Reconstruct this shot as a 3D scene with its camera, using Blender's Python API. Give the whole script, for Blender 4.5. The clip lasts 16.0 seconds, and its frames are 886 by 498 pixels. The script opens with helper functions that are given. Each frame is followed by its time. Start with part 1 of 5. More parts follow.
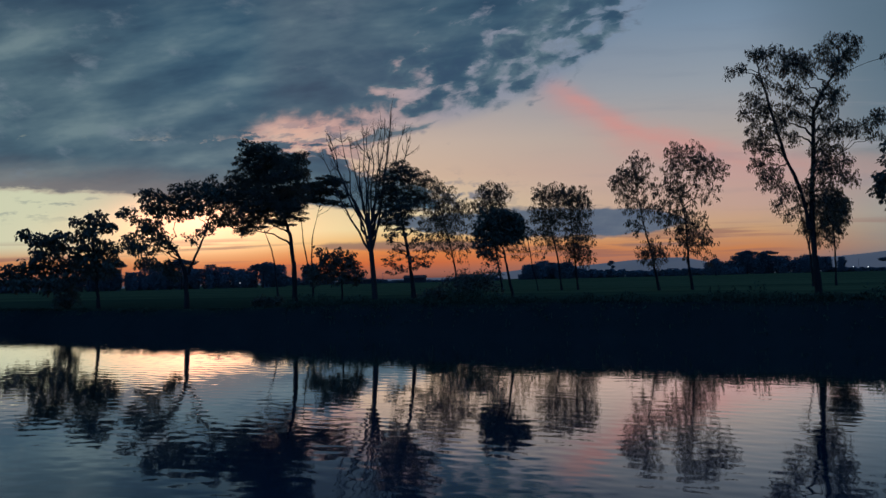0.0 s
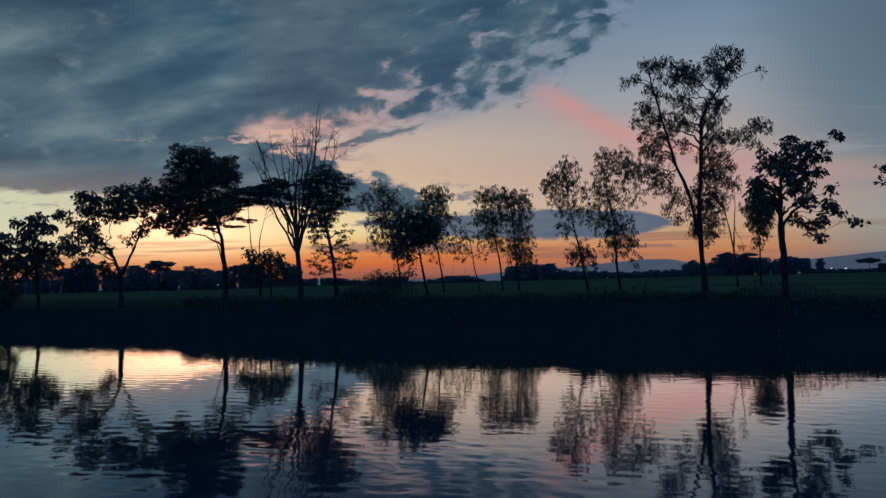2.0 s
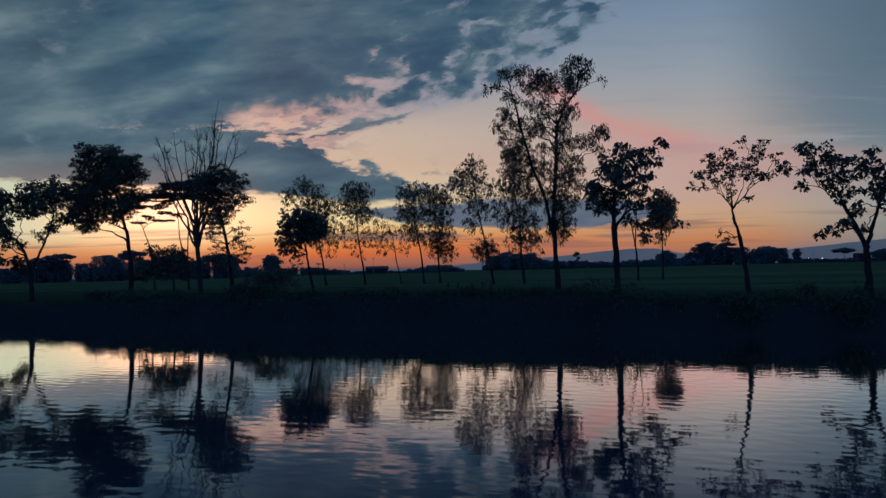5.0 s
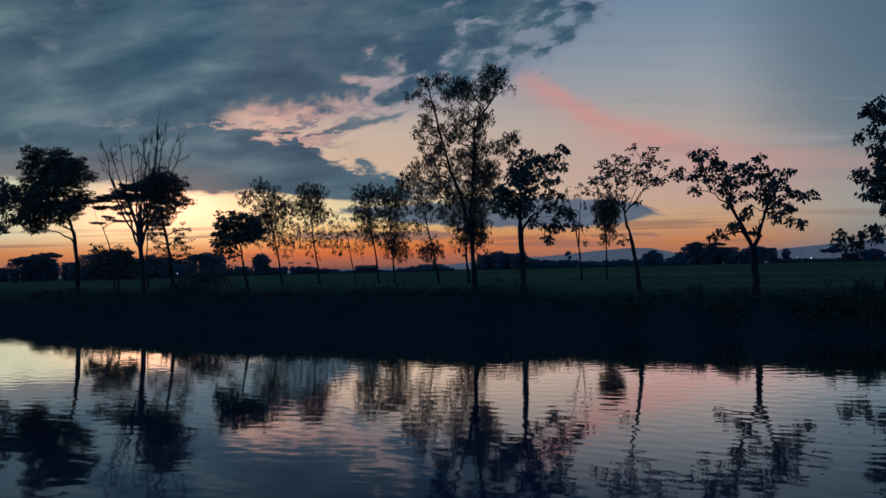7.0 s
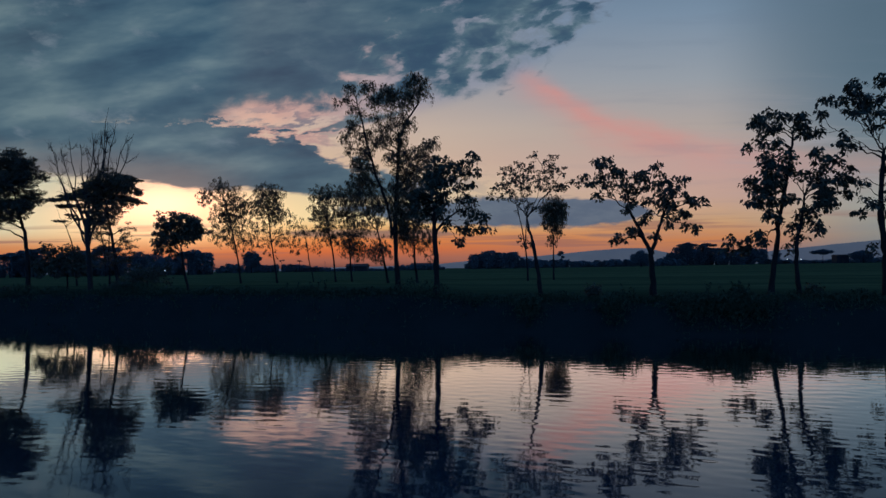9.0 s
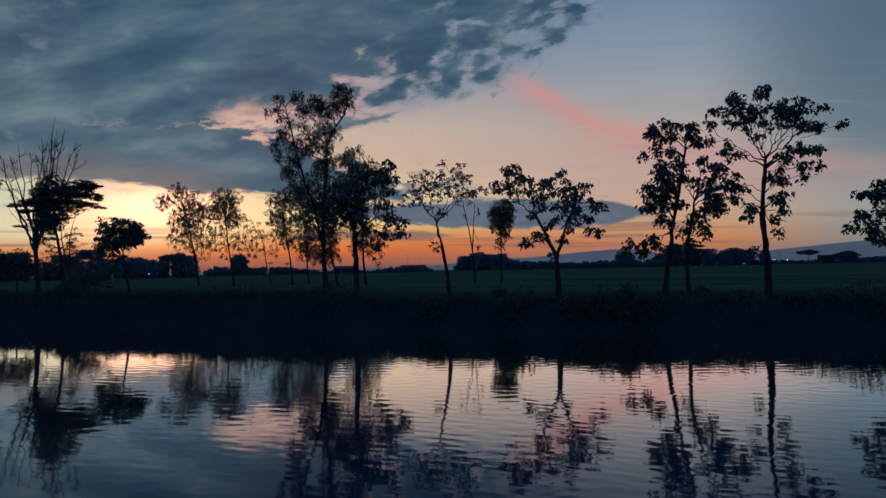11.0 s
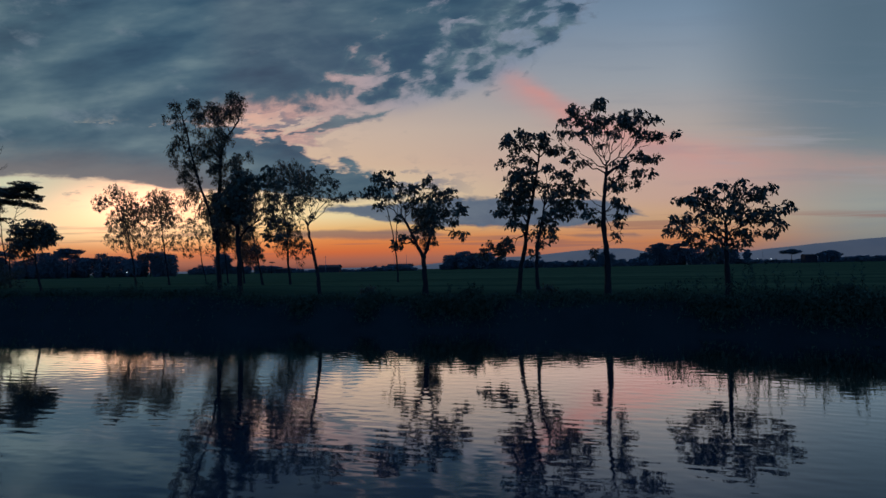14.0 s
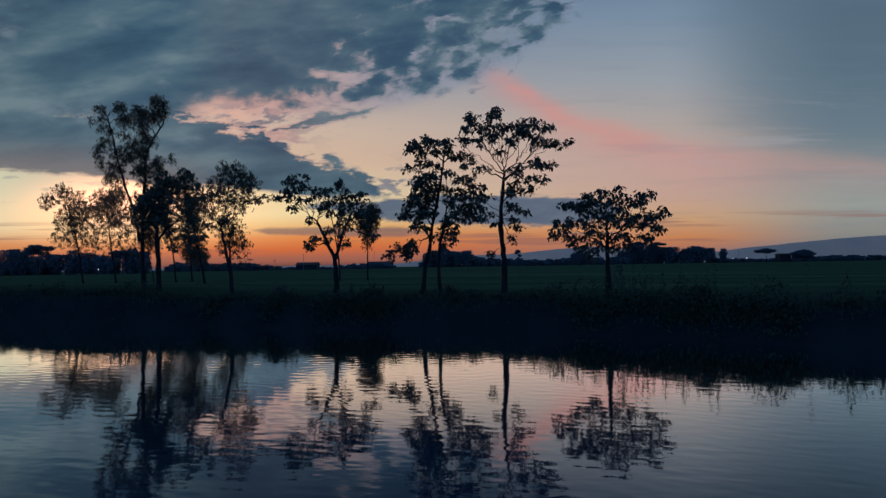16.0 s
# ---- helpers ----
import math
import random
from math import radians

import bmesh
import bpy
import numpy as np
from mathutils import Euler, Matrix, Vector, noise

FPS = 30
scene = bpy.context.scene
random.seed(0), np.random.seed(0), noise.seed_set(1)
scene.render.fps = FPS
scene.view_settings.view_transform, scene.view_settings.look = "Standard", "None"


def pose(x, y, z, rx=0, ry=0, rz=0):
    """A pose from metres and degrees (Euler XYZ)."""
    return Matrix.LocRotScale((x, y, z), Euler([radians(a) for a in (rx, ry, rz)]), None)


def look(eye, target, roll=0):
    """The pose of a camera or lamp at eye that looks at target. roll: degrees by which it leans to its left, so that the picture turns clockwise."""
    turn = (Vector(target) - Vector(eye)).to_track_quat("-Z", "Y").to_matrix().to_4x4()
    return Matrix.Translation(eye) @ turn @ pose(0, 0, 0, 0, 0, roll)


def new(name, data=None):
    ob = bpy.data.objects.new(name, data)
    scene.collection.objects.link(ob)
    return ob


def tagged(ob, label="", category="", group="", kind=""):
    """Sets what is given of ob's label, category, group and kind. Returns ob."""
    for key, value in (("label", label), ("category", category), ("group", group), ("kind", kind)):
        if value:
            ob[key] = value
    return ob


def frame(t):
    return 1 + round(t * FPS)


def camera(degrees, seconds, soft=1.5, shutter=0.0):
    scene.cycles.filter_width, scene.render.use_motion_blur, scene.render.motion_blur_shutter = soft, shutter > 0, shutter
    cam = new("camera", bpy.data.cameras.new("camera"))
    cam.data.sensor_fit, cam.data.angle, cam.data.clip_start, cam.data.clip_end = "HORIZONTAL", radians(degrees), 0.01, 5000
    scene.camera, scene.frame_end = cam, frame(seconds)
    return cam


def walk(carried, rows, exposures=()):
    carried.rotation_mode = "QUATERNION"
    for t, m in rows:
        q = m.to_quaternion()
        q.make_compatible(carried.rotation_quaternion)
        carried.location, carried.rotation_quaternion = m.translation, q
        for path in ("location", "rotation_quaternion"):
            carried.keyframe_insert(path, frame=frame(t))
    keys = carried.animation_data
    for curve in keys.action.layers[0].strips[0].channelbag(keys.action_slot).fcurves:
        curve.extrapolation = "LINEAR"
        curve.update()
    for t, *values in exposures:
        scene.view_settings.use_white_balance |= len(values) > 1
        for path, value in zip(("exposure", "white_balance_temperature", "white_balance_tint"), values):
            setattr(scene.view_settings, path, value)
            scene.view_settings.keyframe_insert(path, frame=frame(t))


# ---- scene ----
cam = camera(68.0, 16.0)
PATH = [
    (0, (3.819, -0.852, 1.136), (3.664, 1.139, 1.231), -1.4),
    (0.5, (4.839, -1.101, 1.073), (4.694, 0.892, 1.17), -1.3),
    (1, (5.906, -1.425, 0.989), (5.77, 0.568, 1.09), -1.4),
    (1.5, (7.02, -1.692, 0.956), (6.895, 0.302, 1.058), -1.4),
    (2, (8.177, -1.944, 0.96), (8.058, 0.05, 1.059), -1.4),
    (2.5, (9.303, -2.199, 0.993), (9.192, -0.204, 1.086), -1.3),
    (3, (10.379, -2.44, 1.044), (10.275, -0.445, 1.13), -1.4),
    (3.5, (11.488, -2.723, 1.113), (11.392, -0.727, 1.191), -1.4),
    (4, (12.626, -3.003, 1.153), (12.533, -1.006, 1.224), -1.4),
    (6.5, (18.077, -4.521, 1.202), (18.004, -2.523, 1.265), -1.3),
    (7, (19.146, -4.827, 1.171), (19.074, -2.829, 1.233), -1.3),
    (7.5, (20.26, -5.164, 1.265), (20.187, -3.166, 1.318), -1.4),
    (8, (21.354, -5.541, 1.306), (21.281, -3.543, 1.355), -1.5),
    (8.5, (22.444, -5.813, 1.269), (22.375, -3.815, 1.32), -1.2),
    (9, (23.477, -6.192, 1.194), (23.415, -4.193, 1.252), -0.9),
    (11.5, (28.778, -7.936, 1.199), (28.742, -5.937, 1.262), -1.2),
    (12, (29.903, -8.193, 1.206), (29.873, -6.194, 1.267), -1.2),
    (12.5, (31.028, -8.539, 1.215), (31.002, -6.54, 1.275), -1.3),
    (13, (32.165, -8.898, 1.186), (32.139, -6.899, 1.247), -1.2),
    (13.5, (33.303, -9.204, 1.161), (33.278, -7.205, 1.223), -1.2),
    (14, (34.467, -9.555, 1.156), (34.445, -7.556, 1.215), -1.1),
    (14.5, (35.606, -9.849, 1.168), (35.588, -7.85, 1.224), -1.1),
    (15, (36.699, -10.207, 1.205), (36.691, -8.208, 1.258), -1.0),
    (15.5, (37.743, -10.582, 1.238), (37.75, -8.583, 1.288), -1.0),
    (16, (38.751, -10.96, 1.255), (38.777, -8.961, 1.306), -0.9),
]
walk(cam, [(t, look(eye, target, roll)) for t, eye, target, roll in PATH])

# ---- world: dusk sky with a cloud deck, glow low in the west ----
world = bpy.data.worlds.new("dusk_sky")
scene.world = world
world.use_nodes = True
WT = world.node_tree
WT.nodes.clear()


class Graph:
    """Small builder for chains of math nodes."""

    def __init__(self, tree):
        self.tree = tree

    def node(self, kind, **settings):
        n = self.tree.nodes.new(kind)
        if "operation" in settings:
            n.operation = settings["operation"]
        if "data_type" in settings:
            n.data_type = settings["data_type"]
        if "blend_type" in settings:
            n.blend_type = settings["blend_type"]
        if "interpolation_type" in settings:
            n.interpolation_type = settings["interpolation_type"]
        if "attribute_name" in settings:
            n.attribute_name = settings["attribute_name"]
        return n

    def put(self, socket, value):
        if isinstance(value, bpy.types.NodeSocket):
            self.tree.links.new(value, socket)
        else:
            socket.default_value = value

    def math(self, op, *args):
        n = self.node("ShaderNodeMath", operation=op)
        for i, a in enumerate(args):
            self.put(n.inputs[i], a)
        return n.outputs[0]

    def add(self, a, b):
        return self.math("ADD", a, b)

    def sub(self, a, b):
        return self.math("SUBTRACT", a, b)

    def mul(self, a, b):
        return self.math("MULTIPLY", a, b)

    def line(self, x, slope, offset):
        return self.math("MULTIPLY_ADD", x, slope, offset)

    def ramp01(self, x, low, high):
        n = self.node("ShaderNodeMapRange", interpolation_type="SMOOTHSTEP")
        self.put(n.inputs[0], x)
        self.put(n.inputs[1], low)
        self.put(n.inputs[2], high)
        return n.outputs[0]

    def bell(self, x, centre, width):
        d = self.math("DIVIDE", self.sub(x, centre), width)
        return self.math("EXPONENT", self.mul(self.mul(d, d), -1.0))

    def noise(self, vector, scale, detail=4.0, rough=0.55):
        n = self.node("ShaderNodeTexNoise")
        self.put(n.inputs["Vector"], vector)
        self.put(n.inputs["Scale"], scale)
        self.put(n.inputs["Detail"], detail)
        self.put(n.inputs["Roughness"], rough)
        return n.outputs["Fac"]

    def cells(self, vector, scale):
        n = self.node("ShaderNodeTexVoronoi")
        n.feature = "SMOOTH_F1"
        self.put(n.inputs["Vector"], vector)
        self.put(n.inputs["Scale"], scale)
        n.inputs["Smoothness"].default_value = 0.6
        return n.outputs["Distance"]

    def vector(self, x, y, z=0.0):
        n = self.node("ShaderNodeCombineXYZ")
        for i, a in enumerate((x, y, z)):
            self.put(n.inputs[i], a)
        return n.outputs[0]

    def mix(self, f, a, b):
        n = self.node("ShaderNodeMix", data_type="RGBA")
        self.put(n.inputs[0], f)
        self.put(n.inputs[6], a)
        self.put(n.inputs[7], b)
        return n.outputs[2]

    def curve(self, x, knots, low, high):
        """Straight lines through the knots (x, value); low and high bound both the values and nothing else."""
        x0, x1 = knots[0][0], knots[-1][0]
        n = self.node("ShaderNodeValToRGB")
        self.put(n.inputs[0], self.math("DIVIDE", self.sub(x, x0), x1 - x0))
        ramp = n.color_ramp
        while len(ramp.elements) < len(knots):
            ramp.elements.new(0.5)
        for e, (p, v) in zip(ramp.elements, knots):
            w = (v - low) / (high - low)
            e.position, e.color = (p - x0) / (x1 - x0), (w, w, w, 1.0)
        return self.line(n.outputs[0], high - low, low)

    def colours(self, f, stops):
        n = self.node("ShaderNodeValToRGB")
        self.put(n.inputs[0], f)
        ramp = n.color_ramp
        while len(ramp.elements) < len(stops):
            ramp.elements.new(0.5)
        for e, (p, c) in zip(ramp.elements, stops):
            e.position, e.color = p, shade(*c)
        return n.outputs[0]


def shade(r, g, b):
    """Linear colour from 0 to 255 display values."""
    return tuple(((v / 255 + 0.055) / 1.055) ** 2.4 if v > 10 else v / 255 / 12.92 for v in (r, g, b)) + (1.0,)


g = Graph(WT)
coord = g.node("ShaderNodeTexCoord")
split = g.node("ShaderNodeSeparateXYZ")
WT.links.new(coord.outputs["Generated"], split.inputs[0])
ahead = g.math("MAXIMUM", split.outputs[1], 0.25)
# A: bearing, 7.94 due ahead (+y), growing to the right; H: height over the horizon; one unit is about 4.9 degrees
A = g.line(g.math("DIVIDE", split.outputs[0], ahead), 11.66, 8.22)
H = g.line(g.math("DIVIDE", split.outputs[2], ahead), 11.66, -0.18)
flat = g.vector(g.mul(A, 0.6), g.mul(H, 1.5))
warp_a = g.sub(g.noise(flat, 0.9, 5.0, 0.6), 0.5)
warp_h = g.sub(g.noise(g.vector(g.mul(A, 0.5), g.mul(H, 1.6), 7.0), 1.3, 5.0, 0.6), 0.5)
Aw = g.math("MULTIPLY_ADD", warp_a, 0.9, A)
Hw = g.math("MULTIPLY_ADD", warp_h, 0.55, H)

# clear sky: cool side and the glowing side
cool = g.colours(g.mul(H, 0.2), [(0.0, (170, 106, 84)), (0.05, (210, 124, 74)), (0.12, (214, 152, 106)), (0.2, (206, 152, 129)), (0.3, (202, 154, 137)),
                                 (0.45, (186, 158, 142)), (0.62, (160, 153, 150)), (0.85, (130, 138, 147)), (1.0, (110, 124, 136))])
east = g.colours(g.mul(H, 0.2), [(0.0, (116, 112, 112)), (0.06, (146, 132, 118)), (0.16, (160, 149, 134)), (0.3, (144, 139, 129)),
                                 (0.45, (115, 117, 115)), (0.65, (81, 94, 100)), (1.0, (57, 75, 88))])
glow = g.colours(g.mul(H, 0.2), [(0.0, (174, 92, 68)), (0.03, (224, 98, 46)), (0.075, (238, 126, 56)), (0.115, (244, 176, 104)),
                                 (0.155, (246, 208, 148)), (0.24, (240, 200, 148)), (0.34, (230, 179, 140)), (0.46, (220, 176, 147)), (0.7, (142, 132, 138)), (1.0, (92, 108, 128))])
clear = g.mix(g.ramp01(A, 12.4, 15.8), cool, east)
clear = g.mix(g.mul(g.bell(A, 4.9, 4.3), 0.97), clear, glow)
clear = g.mix(g.mul(g.ramp01(A, 3.4, -0.4), g.ramp01(H, 0.3, 0.75)), clear, shade(220, 202, 160))
# where the sun has just gone: brighter than white, deep orange once the water has dimmed it
clear = g.mix(g.mul(g.bell(A, 2.9, 2.3), g.bell(H, 0.78, 0.42)), clear, (1.45, 0.74, 0.31, 1.0))
clear = g.mix(g.mul(g.bell(A, 2.75, 1.2), g.bell(H, 1.06, 0.38)), clear, (2.7, 1.1, 0.56, 1.0))
# rose streak that slants down to the right, sharper above than below
axis = g.curve(A, [(8.8, 3.42), (9.5, 3.12), (10.1, 2.76), (10.6, 2.42), (11.4, 2.18), (12.7, 1.8), (14.0, 1.62), (16.0, 1.5)], 1.0, 4.0)
off = g.sub(g.math("MULTIPLY_ADD", warp_h, 0.45, H), axis)
above = g.bell(g.math("MAXIMUM", off, 0.0), 0.0, 0.2)
below = g.bell(g.math("MINIMUM", off, 0.0), 0.0, 0.4)
streak = g.mul(g.mul(above, below), g.mul(g.ramp01(A, 8.6, 9.9), g.line(g.ramp01(A, 11.2, 14.0), -0.62, 1.0)))
grainy = g.noise(g.vector(g.mul(A, 1.1), g.math("MULTIPLY_ADD", A, 0.5, g.mul(H, 2.6)), 17.0), 1.4, 4.0)
clear = g.mix(g.mul(streak, g.line(grainy, 0.9, 0.18)), clear, shade(224, 138, 122))
cirrus_ = g.noise(g.vector(g.mul(A, 0.3), g.mul(H, 1.8), 37.0), 1.4, 4.0, 0.55)
veil = g.noise(g.vector(g.mul(A, 0.25), g.mul(H, 2.2), 3.0), 1.6, 4.0)
clear = g.mix(g.mul(g.ramp01(veil, 0.48, 0.7), g.mul(g.ramp01(A, 8.0, 12.0), 0.16)), clear, shade(114, 118, 128))
# a grey veil over the cool side, with a soft lower edge
hem = g.math("MULTIPLY_ADD", g.sub(cirrus_, 0.5), 0.9, g.line(A, -0.2, 4.75))
clear = g.mix(g.mul(g.ramp01(g.sub(H, hem), -0.15, 0.55), g.mul(g.ramp01(A, 12.2, 15.0), 0.55)), clear, shade(106, 118, 125))
# faint flat streaks of cirrus on the cool side
cirrus = g.noise(g.vector(g.mul(A, 0.22), g.math("MULTIPLY_ADD", A, 0.1, g.mul(H, 3.4)), 29.0), 1.5, 5.0, 0.6)
clear = g.mix(g.mul(g.ramp01(cirrus, 0.5, 0.68), g.mul(g.ramp01(A, 11.5, 14.5), g.mul(g.bell(H, 2.0, 0.8), 0.5))), clear, shade(170, 154, 150))

# thin dark stratus bars low over the horizon
bars = g.noise(g.vector(g.mul(A, 0.16), g.mul(H, 4.2), 11.0), 1.5, 3.0)
bars = g.mul(g.ramp01(bars, 0.5, 0.62), g.mul(g.ramp01(H, 0.05, 0.2), g.ramp01(H, 0.8, 0.55)))
clear = g.mix(g.mul(bars, 0.6), clear, shade(150, 96, 84))
tatter = g.sub(g.noise(g.vector(g.mul(A, 0.9), g.mul(H, 2.6), 71.0), 2.0, 5.0, 0.6), 0.5)


def bar_of(knots_mid, knots_half, soft, rag):
    """A flat bar of cloud: its middle and its half thickness along the bearing."""
    mid = g.curve(A, knots_mid, 0.0, 2.0)
    half_ = g.curve(A, knots_half, -0.2, 0.8)
    h = g.add(g.math("MULTIPLY_ADD", warp_h, 0.12, H), g.mul(tatter, rag))
    return g.ramp01(g.sub(half_, g.math("ABSOLUTE", g.sub(h, mid))), -soft, soft)


bank = bar_of([(4.0, 1.0), (6.0, 0.92), (8.0, 0.8), (10.0, 0.79), (11.2, 0.76), (12.0, 0.7)],
              [(5.4, -0.1), (6.2, 0.06), (7.2, 0.15), (8.4, 0.24), (10.0, 0.27), (10.6, 0.25), (11.1, 0.17), (11.4, 0.06), (11.75, -0.02), (12.0, -0.15)], 0.045, 0.34)
clear = g.mix(g.mul(bank, 0.93), clear, g.mix(g.ramp01(tatter, -0.1, 0.15), shade(78, 91, 106), shade(92, 101, 112)))
bar = bar_of([(4.6, 0.5), (12.0, 0.32)], [(4.6, -0.1), (5.3, 0.06), (7.6, 0.09), (8.3, -0.02), (9.8, -0.05), (10.6, 0.03), (11.5, 0.02), (12.0, -0.1)], 0.035, 0.1)
clear = g.mix(g.mul(bar, 0.7), clear, shade(122, 94, 90))
puff = g.noise(g.vector(g.mul(A, 1.0), g.mul(H, 2.2), 21.0), 2.4, 4.0)
puffs = g.mul(g.ramp01(puff, 0.5, 0.58), g.mul(g.bell(A, 7.6, 0.8), g.bell(H, 1.3, 0.3)))
clear = g.mix(g.mul(puffs, 0.85), clear, shade(104, 106, 118))

# the cloud deck: its broken edge climbs to the right; below it lies a lower tongue
edge = g.curve(A, [(0.0, 2.3), (3.4, 2.3), (4.1, 2.6), (4.4, 2.74), (4.8, 2.64), (6.3, 2.62), (6.7, 2.68), (7.4, 2.72), (8.15, 2.9), (8.9, 3.16), (9.4, 3.42), (10.0, 3.78), (10.6, 4.2), (12.4, 6.2)], 2.0, 7.0)
inside = g.sub(H, edge)
run, rise = g.add(g.mul(Aw, 0.95), g.mul(Hw, 0.31)), g.add(g.mul(Aw, -0.31), g.mul(Hw, 0.95))
roll_ = g.noise(g.vector(g.mul(run, 0.9), g.mul(rise, 1.6), 5.0), 1.15, 3.0, 0.5)
lumps = g.noise(g.vector(g.mul(run, 1.5), g.mul(rise, 2.7), 12.0), 1.5, 4.0, 0.55)
clot = g.sub(0.42, g.cells(g.vector(g.mul(run, 1.0), g.mul(rise, 1.6), 3.0), 2.3))
blot = g.add(g.sub(g.add(g.mul(roll_, 0.22), g.mul(lumps, 0.62)), 0.42), g.mul(clot, 0.24))
broken = g.ramp01(A, 5.0, 7.0)
ragged_in = g.math("MINIMUM", g.mul(inside, 2.2), g.line(inside, 0.42, 0.3))
thickness = g.add(g.add(g.mul(g.mul(inside, 1.75), g.sub(1.0, broken)), g.mul(ragged_in, broken)), g.mul(blot, g.line(broken, 3.6, 1.8)))
upper = g.ramp01(thickness, -0.35, 0.65)
tongue_top = g.curve(A, [(0.0, 2.9), (3.6, 2.62), (4.3, 2.42), (5.2, 2.27), (5.6, 2.02), (6.0, 1.78), (6.5, 1.72), (7.0, 1.46), (7.4, 1.2), (7.6, 0.9)], 0.0, 3.0)
shred = g.noise(g.vector(g.mul(A, 0.8), g.mul(H, 3.2), 41.0), 1.5, 5.0, 0.6)
tongue_low = g.curve(A, [(-0.6, 1.66), (1.0, 1.58), (2.0, 1.5), (2.9, 1.36), (3.7, 1.26), (5.4, 1.16), (6.2, 1.04), (7.4, 1.02)], 0.0, 3.0)
tongue_low = g.math("MULTIPLY_ADD", g.sub(shred, 0.5), 0.36, tongue_low)
lump = g.sub(g.noise(g.vector(g.mul(A, 1.0), g.mul(H, 2.4), 15.0), 1.9, 5.0, 0.55), 0.5)
tongue = g.mul(g.ramp01(g.add(g.sub(tongue_top, H), g.add(g.mul(lump, 0.75), g.mul(tatter, 0.95))), -0.05, 0.13), g.ramp01(g.sub(g.math("MULTIPLY_ADD", warp_h, 0.2, H), tongue_low), -0.04, 0.08))
finger = bar_of([(4.6, 2.12), (5.2, 2.2), (6.0, 2.4), (7.3, 2.66), (8.0, 2.8)], [(4.8, -0.12), (5.4, 0.05), (6.2, 0.11), (7.0, 0.07), (7.6, -0.1)], 0.06, 0.55)
scraps = bar_of([(4.2, 2.3), (6.0, 2.1)], [(4.6, -0.1), (5.2, 0.04), (5.8, 0.07), (6.1, -0.1)], 0.06, 0.6)
deck = g.math("MAXIMUM", g.math("MAXIMUM", upper, g.mul(finger, 0.92)), g.math("MAXIMUM", tongue, g.mul(scraps, 0.6)))
deck = g.mul(deck, g.ramp01(g.sub(H, tongue_low), -0.05, 0.1))
streaks = g.noise(g.vector(g.mul(A, 0.5), g.math("MULTIPLY_ADD", A, -0.12, g.mul(H, 1.6)), 2.0), 1.0, 4.5, 0.52)
dark = g.colours(streaks, [(0.3, (44, 68, 84)), (0.44, (60, 84, 96)), (0.56, (80, 99, 106)), (0.7, (108, 120, 120))])
# the clumps are darkest in their middles
dark = g.mix(g.mul(g.ramp01(thickness, 0.2, 1.3), g.mul(broken, g.mul(g.ramp01(inside, 2.0, 0.8), 0.75))), dark, shade(48, 69, 88))
low = g.mix(g.mul(g.ramp01(g.sub(H, tongue_low), 0.8, 0.0), g.mul(g.ramp01(A, 5.0, 3.0), 0.8)), dark, shade(134, 114, 106))
# what shows between the clumps is thin lit cloud, warm by the glow and cooler to the right
thin_ = g.mix(g.ramp01(A, 4.6, 8.2), shade(232, 168, 146), shade(150, 140, 144))
thin_ = g.mix(g.ramp01(A, 8.0, 10.4), thin_, shade(128, 134, 145))
behind = g.mix(g.mul(g.ramp01(inside, -0.25, 0.15), g.mul(g.ramp01(A, 3.6, 4.6), 0.85)), clear, thin_)
wisps = g.noise(g.vector(g.mul(A, 1.2), g.math("MULTIPLY_ADD", A, -0.4, g.mul(H, 4.0)), 61.0), 1.8, 5.0, 0.6)
notch = g.mul(g.bell(A, 4.6, 0.6), g.bell(H, 2.55, 0.34))
behind = g.mix(g.mul(notch, g.mul(g.ramp01(wisps, 0.35, 0.6), 0.85)), behind, shade(240, 172, 142))
behind = g.mix(g.mul(g.mul(g.bell(A, 5.2, 0.9), g.bell(H, 2.45, 0.45)), g.mul(g.ramp01(wisps, 0.5, 0.42), 0.85)), behind, shade(112, 104, 112))
sky = g.mix(g.mul(deck, 0.96), behind, low)
# lit fringe where the deck is thin, strongest round the notch
fringe = g.mul(g.bell(deck, 0.45, 0.28), g.add(0.12, g.mul(g.mul(g.bell(A, 5.2, 1.5), g.bell(H, 2.3, 0.6)), 0.5)))
lit = g.mix(g.ramp01(A, 5.0, 8.0), shade(240, 166, 142), shade(174, 154, 152))
sky = g.mix(fringe, sky, lit)
# pale worn patches in the smooth part of the deck
worn = g.noise(g.vector(g.mul(A, 0.7), g.math("MULTIPLY_ADD", A, 0.25, g.mul(H, 1.5)), 33.0), 1.1, 6.0, 0.6)
sky = g.mix(g.mul(g.ramp01(worn, 0.54, 0.72), g.mul(g.mul(deck, g.ramp01(A, 7.0, 4.0)), g.mul(g.ramp01(H, 1.4, 2.2), 0.6))), sky, shade(126, 128, 130))
# small shreds of cloud just below the deck
shreds = g.mul(g.ramp01(shred, 0.54, 0.62), g.mul(g.bell(H, 1.36, 0.2), g.ramp01(A, 3.4, 1.0)))
sky = g.mix(g.mul(shreds, 0.6), sky, shade(122, 122, 118))
# the unseen deck overhead is set darker, to dim what the water mirrors
sky = g.mix(g.mul(g.ramp01(H, 4.4, 6.5), g.ramp01(A, 12.5, 8.0)), sky, shade(36, 54, 74))
# higher up and behind, the unseen sky is set bluer, as fill light
sky = g.mix(g.ramp01(H, 7.0, 14.0), sky, shade(60, 90, 132))
sky = g.mix(g.ramp01(split.outputs[1], 0.35, -0.1), sky, shade(62, 98, 146))
